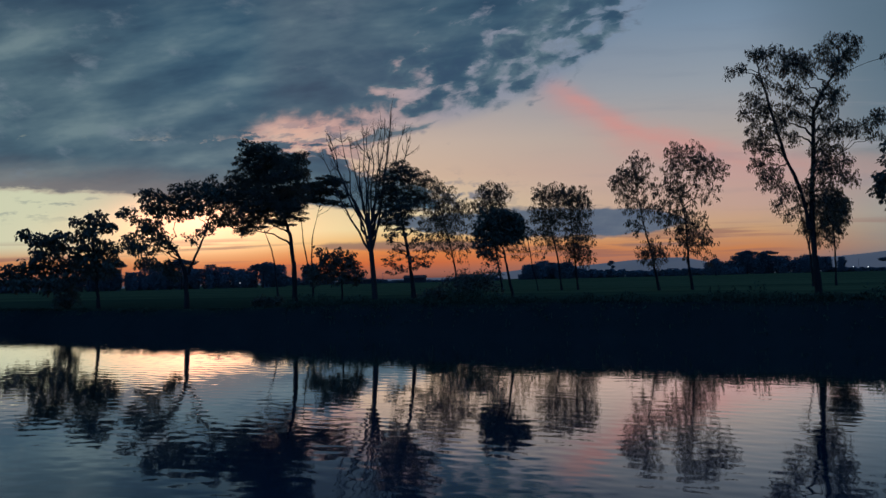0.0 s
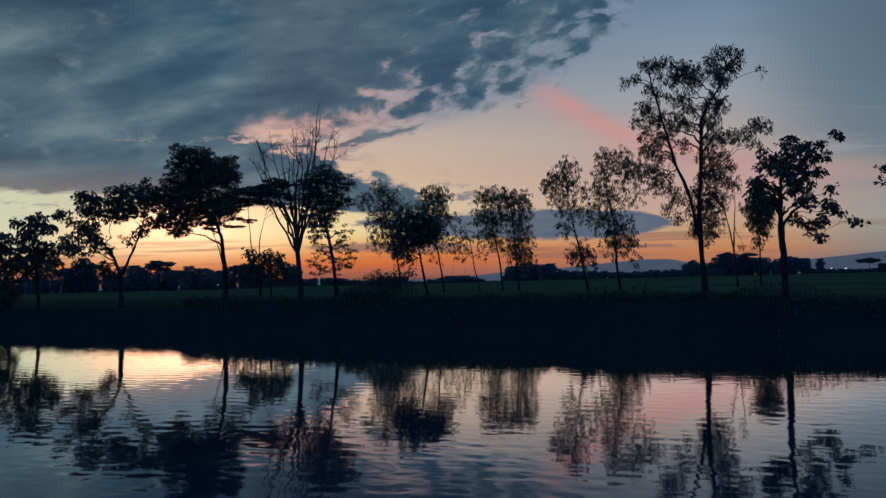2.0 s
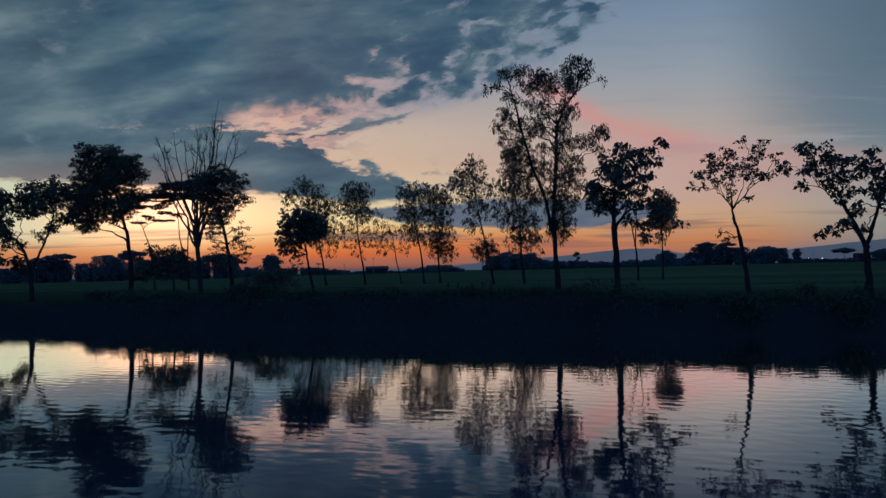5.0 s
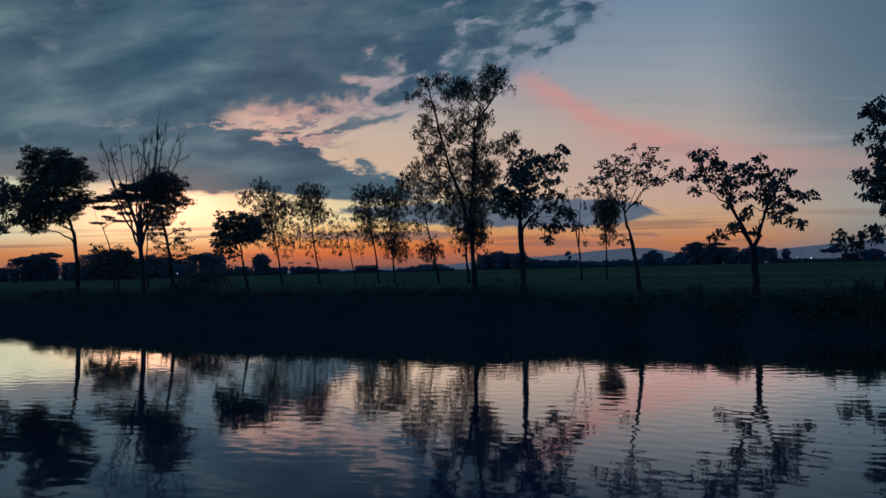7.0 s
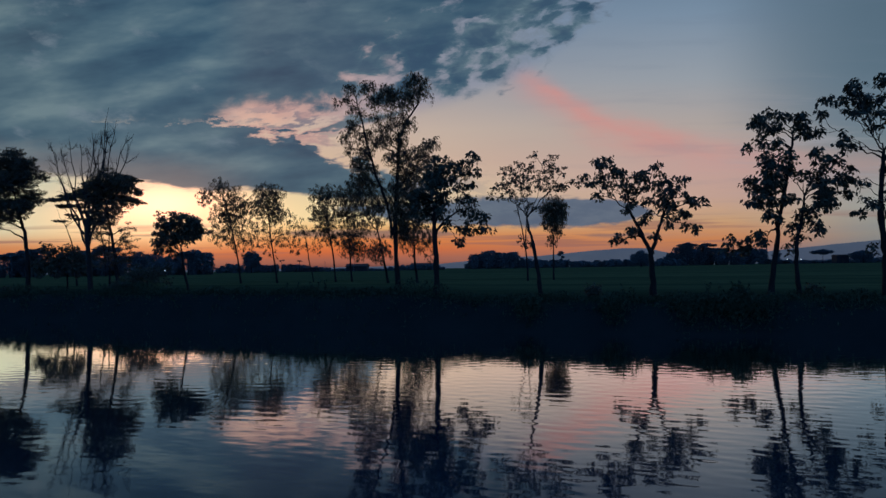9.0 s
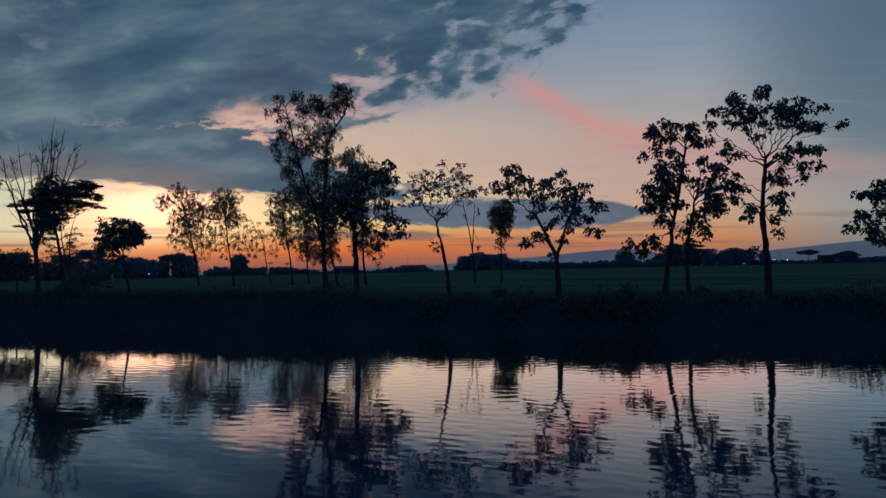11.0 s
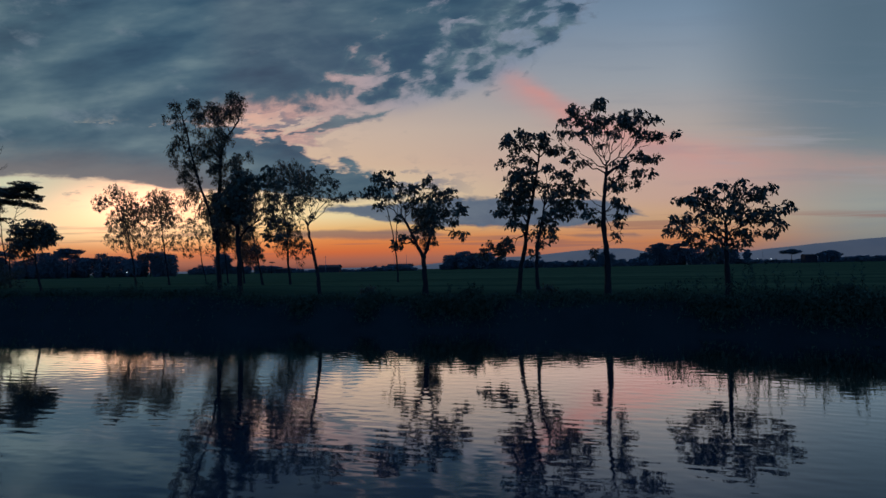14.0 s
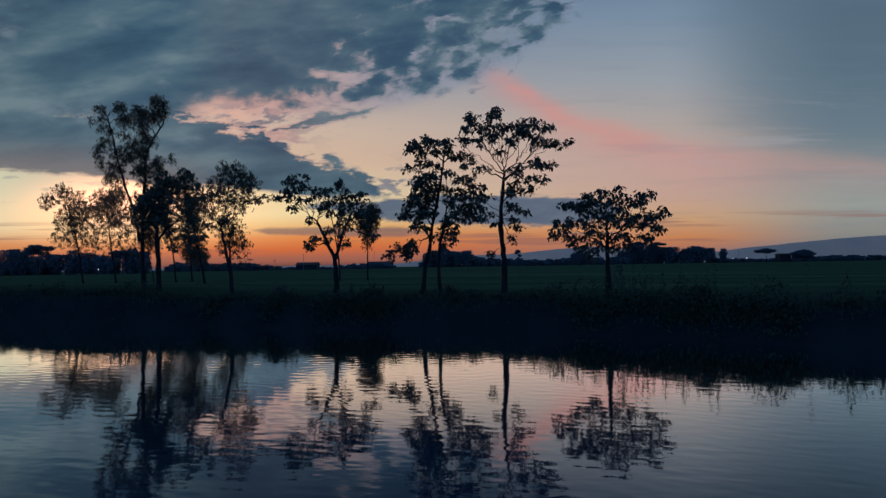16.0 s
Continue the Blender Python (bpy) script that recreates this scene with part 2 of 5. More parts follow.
# ground side of the dome
sky = g.mix(g.ramp01(H, 0.0, -0.25), sky, shade(40, 46, 54))

background = g.node("ShaderNodeBackground")
cast = g.node("ShaderNodeMix", data_type="RGBA", blend_type="MULTIPLY")
cast.inputs[0].default_value, cast.inputs[7].default_value = 1.0, (0.845, 1.055, 1.25, 1.0)
WT.links.new(sky, cast.inputs[6])
WT.links.new(cast.outputs[2], background.inputs[0])
background.inputs[1].default_value = 1.0
output = g.node("ShaderNodeOutputWorld")
WT.links.new(background.outputs[0], output.inputs[0])

# the sun has gone behind the bank of cloud: only a trace of it is left
sun_data = bpy.data.lights.new("sun", "SUN")
sun_data.energy, sun_data.angle, sun_data.color = 0.05, radians(1.5), (1.0, 0.72, 0.45)
sun = new("sun", sun_data)
sun.matrix_world = look((-120, 350, 8), (0, 0, 0))
scene.view_settings.exposure = 0.0


# ---- materials ----
def material(name, stops, scale, rough=0.85, bump=0.3, fine=8.0, island=0.0, stretch=(1, 1, 1), specular=0.3, thin=0.0):
    """Ground, bark and leaf stuffs: colour from coarse and fine noise, relief from the fine one."""
    m = bpy.data.materials.new(name)
    m.use_nodes = True
    q = Graph(m.node_tree)
    bsdf = m.node_tree.nodes["Principled BSDF"]
    where = q.node("ShaderNodeTexCoord").outputs["Object"]
    mapping = q.node("ShaderNodeMapping")
    mapping.inputs["Scale"].default_value = stretch
    m.node_tree.links.new(where, mapping.inputs[0])
    coarse = q.noise(mapping.outputs[0], scale, 4.0)
    small = q.noise(mapping.outputs[0], scale * fine, 5.0, 0.65)
    f = q.add(q.mul(coarse, 0.6), q.mul(small, 0.4))
    if island:
        geo = q.node("ShaderNodeNewGeometry")
        f = q.add(q.mul(f, 1 - island), q.mul(geo.outputs["Random Per Island"], island))
    ramp = q.node("ShaderNodeValToRGB")
    m.node_tree.links.new(f, ramp.inputs[0])
    while len(ramp.color_ramp.elements) < len(stops):
        ramp.color_ramp.elements.new(0.5)
    for e, (p, c) in zip(ramp.color_ramp.elements, stops):
        e.position, e.color = p, (*c, 1.0)
    m.node_tree.links.new(ramp.outputs[0], bsdf.inputs["Base Color"])
    bsdf.inputs["Roughness"].default_value = rough
    bsdf.inputs["Specular IOR Level"].default_value = specular
    if bump:
        b = q.node("ShaderNodeBump")
        b.inputs["Strength"].default_value = bump
        b.inputs["Distance"].default_value = 0.05
        m.node_tree.links.new(small, b.inputs["Height"])
        m.node_tree.links.new(b.outputs[0], bsdf.inputs["Normal"])
    if thin:  # light passes through thin leaves
        glow_ = q.node("ShaderNodeBsdfTranslucent")
        glow_.inputs["Color"].default_value = (0.28, 0.18, 0.08, 1)
        both = q.node("ShaderNodeMixShader")
        both.inputs[0].default_value = thin
        m.node_tree.links.new(bsdf.outputs[0], both.inputs[1])
        m.node_tree.links.new(glow_.outputs[0], both.inputs[2])
        m.node_tree.links.new(both.outputs[0], m.node_tree.nodes["Material Output"].inputs[0])
    return m


def field_material():
    """Rice in long soft strips, weeds by the bank, a darker tone down the slope; 'inland' is the distance from the
    bank's edge.
    """
    m = bpy.data.materials.new("field_and_bank")
    m.use_nodes = True
    q = Graph(m.node_tree)
    bsdf = m.node_tree.nodes["Principled BSDF"]
    p = q.node("ShaderNodeSeparateXYZ")
    m.node_tree.links.new(q.node("ShaderNodeTexCoord").outputs["Object"], p.inputs[0])
    x, y = p.outputs[0], p.outputs[1]
    along = q.math("MULTIPLY_ADD", x, 0.3, y)
    inland = q.node("ShaderNodeAttribute", attribute_name="inland").outputs["Fac"]
    strips = q.noise(q.vector(q.mul(x, 0.012), q.mul(along, 0.16)), 1.0, 3.0, 0.5)
    tufts = q.noise(q.vector(q.mul(x, 0.35), q.mul(y, 0.5), 3.0), 1.0, 6.0, 0.7)
    blades = q.noise(q.vector(q.mul(x, 9.0), q.mul(y, 9.0), 6.0), 1.0, 4.0, 0.7)
    rice = q.mix(q.ramp01(strips, 0.36, 0.64), (0.054, 0.073, 0.035, 1), (0.116, 0.148, 0.066, 1))
    rice = q.mix(q.ramp01(tufts, 0.35, 0.75), rice, (0.062, 0.083, 0.037, 1))
    weeds = q.mix(tufts, (0.020, 0.033, 0.020, 1), (0.054, 0.076, 0.040, 1))
    dark_slope = q.mix(tufts, (0.013, 0.019, 0.019, 1), (0.034, 0.044, 0.040, 1))
    edge_ = q.add(inland, q.line(tufts, 9.0, -4.5))
    colour = q.mix(q.ramp01(edge_, 0.0, 26.0), weeds, rice)
    colour = q.mix(q.ramp01(q.add(inland, q.line(tufts, 1.6, -0.8)), 0.9, -0.7), colour, dark_slope)
    m.node_tree.links.new(colour, bsdf.inputs["Base Color"])
    bsdf.inputs["Roughness"].default_value, bsdf.inputs["Specular IOR Level"].default_value = 1.0, 0.0
    b = q.node("ShaderNodeBump")
    b.inputs["Strength"].default_value, b.inputs["Distance"].default_value = 0.5, 0.06
    m.node_tree.links.new(q.add(blades, tufts), b.inputs["Height"])
    m.node_tree.links.new(b.outputs[0], bsdf.inputs["Normal"])
    return m


GRASS = field_material()
BLADE = material("grass_blade", [(0.25, (0.034, 0.054, 0.031)), (0.75, (0.078, 0.108, 0.06))], 1.5, island=0.6, bump=0, specular=0.15)
BARK = material("bark", [(0.3, (0.014, 0.012, 0.011)), (0.7, (0.036, 0.032, 0.028))], 3.0, stretch=(1, 1, 0.25), bump=0.6)
DEADWOOD = material("weathered_bare_wood", [(0.3, (0.025, 0.022, 0.02)), (0.7, (0.055, 0.05, 0.045))], 3.0, stretch=(1, 1, 0.2), bump=0.5)
LEAF = material("broad_leaf", [(0.2, (0.04, 0.055, 0.04)), (0.8, (0.085, 0.11, 0.075))], 0.8, rough=0.6, island=0.6, bump=0, thin=0.12)
DROOP = material("narrow_leaf", [(0.2, (0.05, 0.056, 0.04)), (0.8, (0.1, 0.105, 0.07))], 0.8, rough=0.6, island=0.6, bump=0, thin=0.32)
FINE = material("feathery_leaf", [(0.2, (0.04, 0.055, 0.045)), (0.8, (0.085, 0.11, 0.085))], 0.8, rough=0.7, island=0.6, bump=0, thin=0.25)
# leaf colour paled and blued: the haze of distance is painted in
HAZED_WOODS = material("hazed_far_leaf", [(0.2, (0.125, 0.155, 0.165)), (0.8, (0.15, 0.185, 0.195))], 0.3, rough=0.9, island=0.2, bump=0, specular=0.05)
PLASTER = material("grey_plaster", [(0.3, (0.025, 0.025, 0.028)), (0.7, (0.05, 0.05, 0.052))], 0.4, bump=0.1)
ROOFING = material("roof_tiles", [(0.3, (0.07, 0.045, 0.035)), (0.7, (0.14, 0.08, 0.06))], 1.0, bump=0.3)
TIMBER = material("dark_timber", [(0.3, (0.05, 0.04, 0.03)), (0.7, (0.1, 0.08, 0.06))], 1.0, bump=0.2)
CONCRETE = material("pole_concrete", [(0.3, (0.2, 0.2, 0.19)), (0.7, (0.32, 0.31, 0.3))], 1.0, bump=0.1)


def glass_material():
    m = bpy.data.materials.new("window_glass")
    m.use_nodes = True
    b = m.node_tree.nodes["Principled BSDF"]
    b.inputs["Base Color"].default_value, b.inputs["Roughness"].default_value = (0.03, 0.035, 0.04, 1), 0.08
    return m


GLASS = glass_material()


def lamp_material():
    m = bpy.data.materials.new("lit_lamp")
    m.use_nodes = True
    b = m.node_tree.nodes["Principled BSDF"]
    b.inputs["Emission Color"].default_value, b.inputs["Emission Strength"].default_value = (0.85, 0.95, 1.0, 1), 1.6
    return m


LAMP = lamp_material()


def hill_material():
    """Forested hills kilometres off; a slate-blue glow of their own stands in for haze."""
    m = bpy.data.materials.new("glowing_far_hills")
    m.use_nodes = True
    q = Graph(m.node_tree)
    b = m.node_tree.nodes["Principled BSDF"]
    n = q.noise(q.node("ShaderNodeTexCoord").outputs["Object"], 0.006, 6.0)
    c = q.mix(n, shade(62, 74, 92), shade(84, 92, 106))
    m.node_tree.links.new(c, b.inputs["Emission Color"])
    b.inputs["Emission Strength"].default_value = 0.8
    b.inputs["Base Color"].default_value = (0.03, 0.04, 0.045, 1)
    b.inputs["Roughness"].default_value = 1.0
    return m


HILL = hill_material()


def water_material():
    """Dark water under a clear gloss that grows towards grazing view; ripples come in patches."""
    m = bpy.data.materials.new("river_water")
    m.use_nodes = True
    q = Graph(m.node_tree)
    m.node_tree.nodes.remove(m.node_tree.nodes["Principled BSDF"])
    mapping = q.node("ShaderNodeMapping")
    mapping.inputs["Rotation"].default_value = (0, 0, radians(11))
    m.node_tree.links.new(q.node("ShaderNodeTexCoord").outputs["Object"], mapping.inputs[0])
    p = q.node("ShaderNodeSeparateXYZ")
    m.node_tree.links.new(mapping.outputs[0], p.inputs[0])
    x, y = p.outputs[0], p.outputs[1]
    swell = q.noise(q.vector(q.mul(x, 0.45), q.mul(y, 0.9)), 1.0, 1.0, 0.5)
    ripples = q.noise(q.vector(q.mul(x, 1.5), q.mul(y, 2.6), 4.0), 1.0, 2.0, 0.5)
    fine = q.noise(q.vector(q.mul(x, 4.2), q.mul(y, 6.5), 8.0), 1.0, 2.0, 0.5)
    patch = q.ramp01(q.noise(q.vector(q.mul(x, 0.06), q.mul(y, 0.14), 9.0), 1.0, 2.0), 0.38, 0.6)
    height = q.add(q.mul(swell, 0.45), q.add(q.mul(ripples, q.line(patch, 0.32, 0.22)), q.mul(fine, q.line(patch, 0.07, 0.03))))
    bump = q.node("ShaderNodeBump")
    bump.inputs["Strength"].default_value, bump.inputs["Distance"].default_value = 1.0, RIPPLE
    m.node_tree.links.new(height, bump.inputs["Height"])
    deep = q.node("ShaderNodeBsdfDiffuse")
    deep.inputs["Color"].default_value = (0.012, 0.028, 0.045, 1)
    gloss = q.node("ShaderNodeBsdfGlossy")
    gloss.inputs["Color"].default_value, gloss.inputs["Roughness"].default_value = (1, 1, 1, 1), 0.035
    fresnel = q.node("ShaderNodeFresnel")
    fresnel.inputs["IOR"].default_value = 1.33
    mixed = q.node("ShaderNodeMixShader")
    m.node_tree.links.new(q.math("MINIMUM", q.math("MAXIMUM", q.line(fresnel.outputs[0], 3.4, -0.33), 0.05), 0.97), mixed.inputs[0])
    m.node_tree.links.new(deep.outputs[0], mixed.inputs[1])
    m.node_tree.links.new(gloss.outputs[0], mixed.inputs[2])
    m.node_tree.links.new(bump.outputs[0], gloss.inputs["Normal"])
    m.node_tree.links.new(mixed.outputs[0], m.node_tree.nodes["Material Output"].inputs[0])
    return m


RIPPLE, SLOPE = 0.0045, 0.0084
WATER = water_material()


# ---- mesh helpers ----
def part(name, mesh, mat, parent=None, label="", smooth=False):
    """Links a mesh (or bmesh) as one object under a thing or a part."""
    if isinstance(mesh, bmesh.types.BMesh):
        data = bpy.data.meshes.new(name)
        mesh.to_mesh(data)
        mesh.free()
    else:
        data = bpy.data.meshes.new(name)
        data.from_pydata(*mesh)
    if smooth:
        data.polygons.foreach_set("use_smooth", [True] * len(data.polygons))
    data.materials.append(mat)
    ob = new(name, data)
    ob.parent = parent
    return tagged(ob, label) if label else ob


def tubes(paths, sides=6):
    """Tapered tubes in one mesh: each path is a list of (point, radius)."""
    verts, faces = [], []
    for path in paths:
        first = len(verts)
        count = len(path)
        for i, (p, r) in enumerate(path):
            p = Vector(p)
            a, b = Vector(path[max(i - 1, 0)][0]), Vector(path[min(i + 1, count - 1)][0])
            along = (b - a).normalized()
            side = along.cross(Vector((0.31, 0.95, 0.05))).normalized()
            other = along.cross(side)
            for k in range(sides):
                w = 2 * math.pi * k / sides
                verts.append(tuple(p + (side * math.cos(w) + other * math.sin(w)) * r))
        for i in range(count - 1):
            for k in range(sides):
                a, b = first + i * sides + k, first + i * sides + (k + 1) % sides
                faces.append((a, b, b + sides, a + sides))
        faces.append(tuple(range(first + (count - 1) * sides, first + count * sides)))
    return verts, [], faces


def bend(p0, p1, p2, count):
    return [p0 * (1 - t) ** 2 + p1 * 2 * t * (1 - t) + p2 * t * t for t in (i / (count - 1) for i in range(count))]


def leaf_mesh(centres, lengths, widths, hang, rng, outward=None):
    """Folded diamond leaves at the given centres. hang 0: any way, 1: straight down; outward: the ways in which they point."""
    n = len(centres)
    along = rng.normal(size=(n, 3))
    if outward is not None:
        along = along * 0.45 + outward
    along[:, 2] = along[:, 2] * (1 - hang) - hang * 2.2
    along /= np.linalg.norm(along, axis=1)[:, None]
    side = np.cross(along, rng.normal(size=(n, 3)))
    side /= np.linalg.norm(side, axis=1)[:, None] + 1e-9
    up = np.cross(side, along)
    half = along * (lengths / 2)[:, None]
    wide = side * (widths / 2)[:, None]
    verts = np.empty((n, 4, 3))
    verts[:, 0] = centres - half
    verts[:, 1] = centres + wide - half * 0.15 + up * (widths * 0.12)[:, None]
    verts[:, 2] = centres + half
    verts[:, 3] = centres - wide - half * 0.15 + up * (widths * 0.12)[:, None]
    base = np.arange(n)[:, None] * 4
    faces = np.concatenate([base + [0, 1, 2], base + [0, 2, 3]], axis=1).reshape(-1, 3)
    return verts.reshape(-1, 3).tolist(), [], faces.tolist()


# ---- ground, river, hills ----
FIELD, RIVER = -0.08, -1.86
BANK_KNOTS = [(-70, 54.2), (-37, 50.5), (-17, 41.6), (-4, 37.4), (8, 33.0), (16, 29.8), (24, 26.6), (33, 23.6), (41, 22.4), (47, 18.0), (53, 14.0), (60, 10.6), (90, 2.0)]


def near_line(x):
    """The line along which the near bank runs."""
    return -0.85 - 0.29 * (x - 3.8)


def bank_line(x):
    """The far bank's upper edge."""
    if x <= BANK_KNOTS[0][0] or x >= BANK_KNOTS[-1][0]:
        return near_line(x) + 31.0
    for (x0, y0), (x1, y1) in zip(BANK_KNOTS, BANK_KNOTS[1:]):
        if x <= x1:
            t = (x - x0) / (x1 - x0)
            t = t * t * (3 - 2 * t) * 0.5 + t * 0.5
            return y0 + (y1 - y0) * t + 0.25 * noise.noise(Vector((x * 0.45, 3.1, 0)))


def sag(x, y):
    """How far the far end of the bank has slumped."""
    t = min(max((-5 - x) / 9.0, 0.0), 1.0) * min(max((9 - y + bank_line(x)) / 5.0, 0.0), 1.0)
    return 0.34 * t * t * (3 - 2 * t)


def land(x, y):
    """Height of the field, which dips a little where the river bends and sags at the far end of the bank."""
    dip = min(max((x - 19.5) / 5.0, 0.0), 1.0) * min(max((50 - y) / 14.0, 0.0), 1.0)
    return FIELD - 0.33 * dip * dip * (3 - 2 * dip) - sag(x, y)


XS = [-3500, -1800, -900, -450, -250, -150, -100] + [-75 + 0.75 * i for i in range(224)] + [100, 130, 200, 350, 700, 1500, 3500]


def ground():
    rows = [("near", -3500, 0.0), ("near", -60, 0.0), ("near", -8, 0.0), ("near", -2, -0.12), ("near", 1.5, -0.15), ("near", 2.4, -0.3), ("near", 3.2, -1.0), ("near", 4.2, -2.0),
            ("near", 8, -3.2), ("bank", -7, -3.2), ("bank", -1.9, -2.1), ("bank", -1.35, -1.7), ("bank", -1.0, -1.2), ("bank", -0.6, -0.48), ("bank", -0.2, -0.12),
            ("bank", 0.3, 0.0), ("bank", 1.2, 0.0), ("bank", 2.5, 0.0), ("bank", 5, 0.0), ("bank", 9, 0.0), ("bank", 16, 0.0), ("bank", 30, 0.0), ("bank", 60, 0.0),
            ("bank", 120, 0.0), ("bank", 260, 0.0), ("bank", 600, 0.0), ("bank", 1500, 0.0), ("bank", 4200, 0.0)]
    verts, faces = [], []
    for side, d, z in rows:
        for x in XS:
            y = (near_line(x) if side == "near" else bank_line(x)) + d
            rough = 0.0 if abs(d) > 40 else 0.05 if d > 1 else 0.16
            if side == "bank" and d > -1.5:
                z_here = z + (land(x, y) if d > -0.9 else 0.0)
            else:
                z_here = z
            verts.append((x, y + rough * noise.noise(Vector((x * 0.8, d * 2.0, 5))), z_here + rough * noise.noise(Vector((x * 0.9, d * 1.7, 1)))))
    n = len(XS)
    for r in range(len(rows) - 1):
        for i in range(n - 1):
            a = r * n + i
            faces.append((a, a + 1, a + 1 + n, a + n))
    ob = part("ground", (verts, [], faces), GRASS, smooth=True)
    tagged(ob, "flat green rice field and grassy river banks at dusk", "ground", kind="structure")
    layer = ob.data.attributes.new("inland", "FLOAT", "POINT")
    layer.data.foreach_set("value", [min(max(d, -9.0), 60.0) if side == "bank" else -9.0 for side, d, z in rows for x in XS])


def river():
    """The water's surface with real ripples: many small wave trains that run roughly across the river."""
    rng = np.random.default_rng(12)
    xs = np.concatenate([[-3500.0, -900.0, -250.0, -110.0, -70.0], np.arange(-48.0, 70.0, 0.12), [95.0, 150.0, 350.0, 1000.0, 3500.0]])
    count = 560
    low = np.array([near_line(x) + 3.3 for x in xs])
    high = np.array([bank_line(x) - 0.9 for x in xs])
    v = np.linspace(0.0, 1.0, count)
    X = np.repeat(xs[:, None], count, axis=1)
    Y = low[:, None] + (high - low)[:, None] * v[None, :]
    Z = np.zeros_like(X)
    trains = 64
    for k in range(trains):
        span = 0.15 * 4.2 ** rng.random()
        way = radians(76 + rng.normal() * 48)
        freq = 2 * math.pi / span
        gusts = 0.9 + 0.8 * np.sin(X * rng.uniform(0.03, 0.12) + Y * rng.uniform(0.05, 0.25) + rng.uniform(0, 6.3))
        Z += gusts * SLOPE / math.sqrt(trains / 2) / freq * np.sin(freq * (X * math.cos(way) + Y * math.sin(way)) + rng.uniform(0, 6.3))
    # cat's-paws: the breeze roughens some stretches and leaves others calm
    calm = np.sin(X * 0.19 + Y * 0.11 + 0.6) + 0.8 * np.sin(X * 0.083 - Y * 0.23 + 2.1) + 0.6 * np.sin(X * 0.31 + Y * 0.4 + 4.0)
    Z *= (np.abs(X - 12) < 90) * (0.95 + 0.3 * calm)
    n = len(xs)
    verts = np.stack([X, Y, RIVER + Z], axis=2).reshape(-1, 3)
    base = (np.arange(n - 1)[:, None] * count + np.arange(count - 1)[None, :]).reshape(-1, 1)
    faces = base + np.array([[0, count, count + 1, 1]])
    tagged(part("water", (verts.tolist(), [], faces.tolist()), WATER, smooth=True), "calm river with fine ripples mirroring the dusk sky", "water", kind="structure")


RIDGE_U = [-0.9, -0.3, -0.06, 0.0, 0.05, 0.115, 0.18, 0.25, 0.285, 0.32, 0.36, 0.41, 0.46, 0.515, 0.56, 0.6, 0.67, 0.8, 1.7]
RIDGE_H = [3, 4, 6, 13, 19, 20, 27, 32, 31, 22, 16, 17, 20, 27, 31, 35, 42, 48, 40]


def hills():
    """Low ridge far off, higher towards the right."""
    verts, faces = [], []
    count = 420
    for i in range(count):
        u = -0.9 + 2.6 * i / (count - 1)
        rise = float(np.interp(u - 0.014, RIDGE_U, RIDGE_H))
        rise += 0.8 * noise.noise(Vector((u * 14, 0, 2))) + 0.6 * noise.noise(Vector((u * 40, 0, 2)))
        h = max(rise, 0.5) * 3000 / 1166
        verts += [(3000 * u, 3000, -1), (3000 * u, 3060, h * 0.6), (3000 * u, 3150, h)]
        verts += [(3000 * u, 3500, -1)]
    for i in range(count - 1):
        for k in range(3):
            a = i * 4 + k
            faces.append((a, a + 4, a + 5, a + 1))
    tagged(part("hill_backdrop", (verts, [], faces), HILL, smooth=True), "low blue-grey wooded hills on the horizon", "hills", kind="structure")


ground()
river()
hills()

# ---- trees ----
# leaf length, leaf width, sprays a square metre, leaves a spray, spray's spread across, up, hang, crown flatness, clump size, stuff
KINDS = {
    "broad": (0.25, 0.13, 46, 11, 0.19, 0.14, 0.42, 0.85, 1.14, LEAF),
    "small": (0.13, 0.08, 62, 12, 0.10, 0.08, 0.15, 0.80, 1.12, LEAF),
    "droop": (0.17, 0.052, 80, 11, 0.12, 0.17, 0.70, 1.0, 1.2, DROOP),
    "fine": (0.17, 0.07, 56, 30, 0.20, 0.10, 0.25, 0.80, 1.1, FINE),
    "umbrella": (0.17, 0.07, 34, 56, 0.26, 0.05, 0.05, 0.36, 1.2, FINE),
}


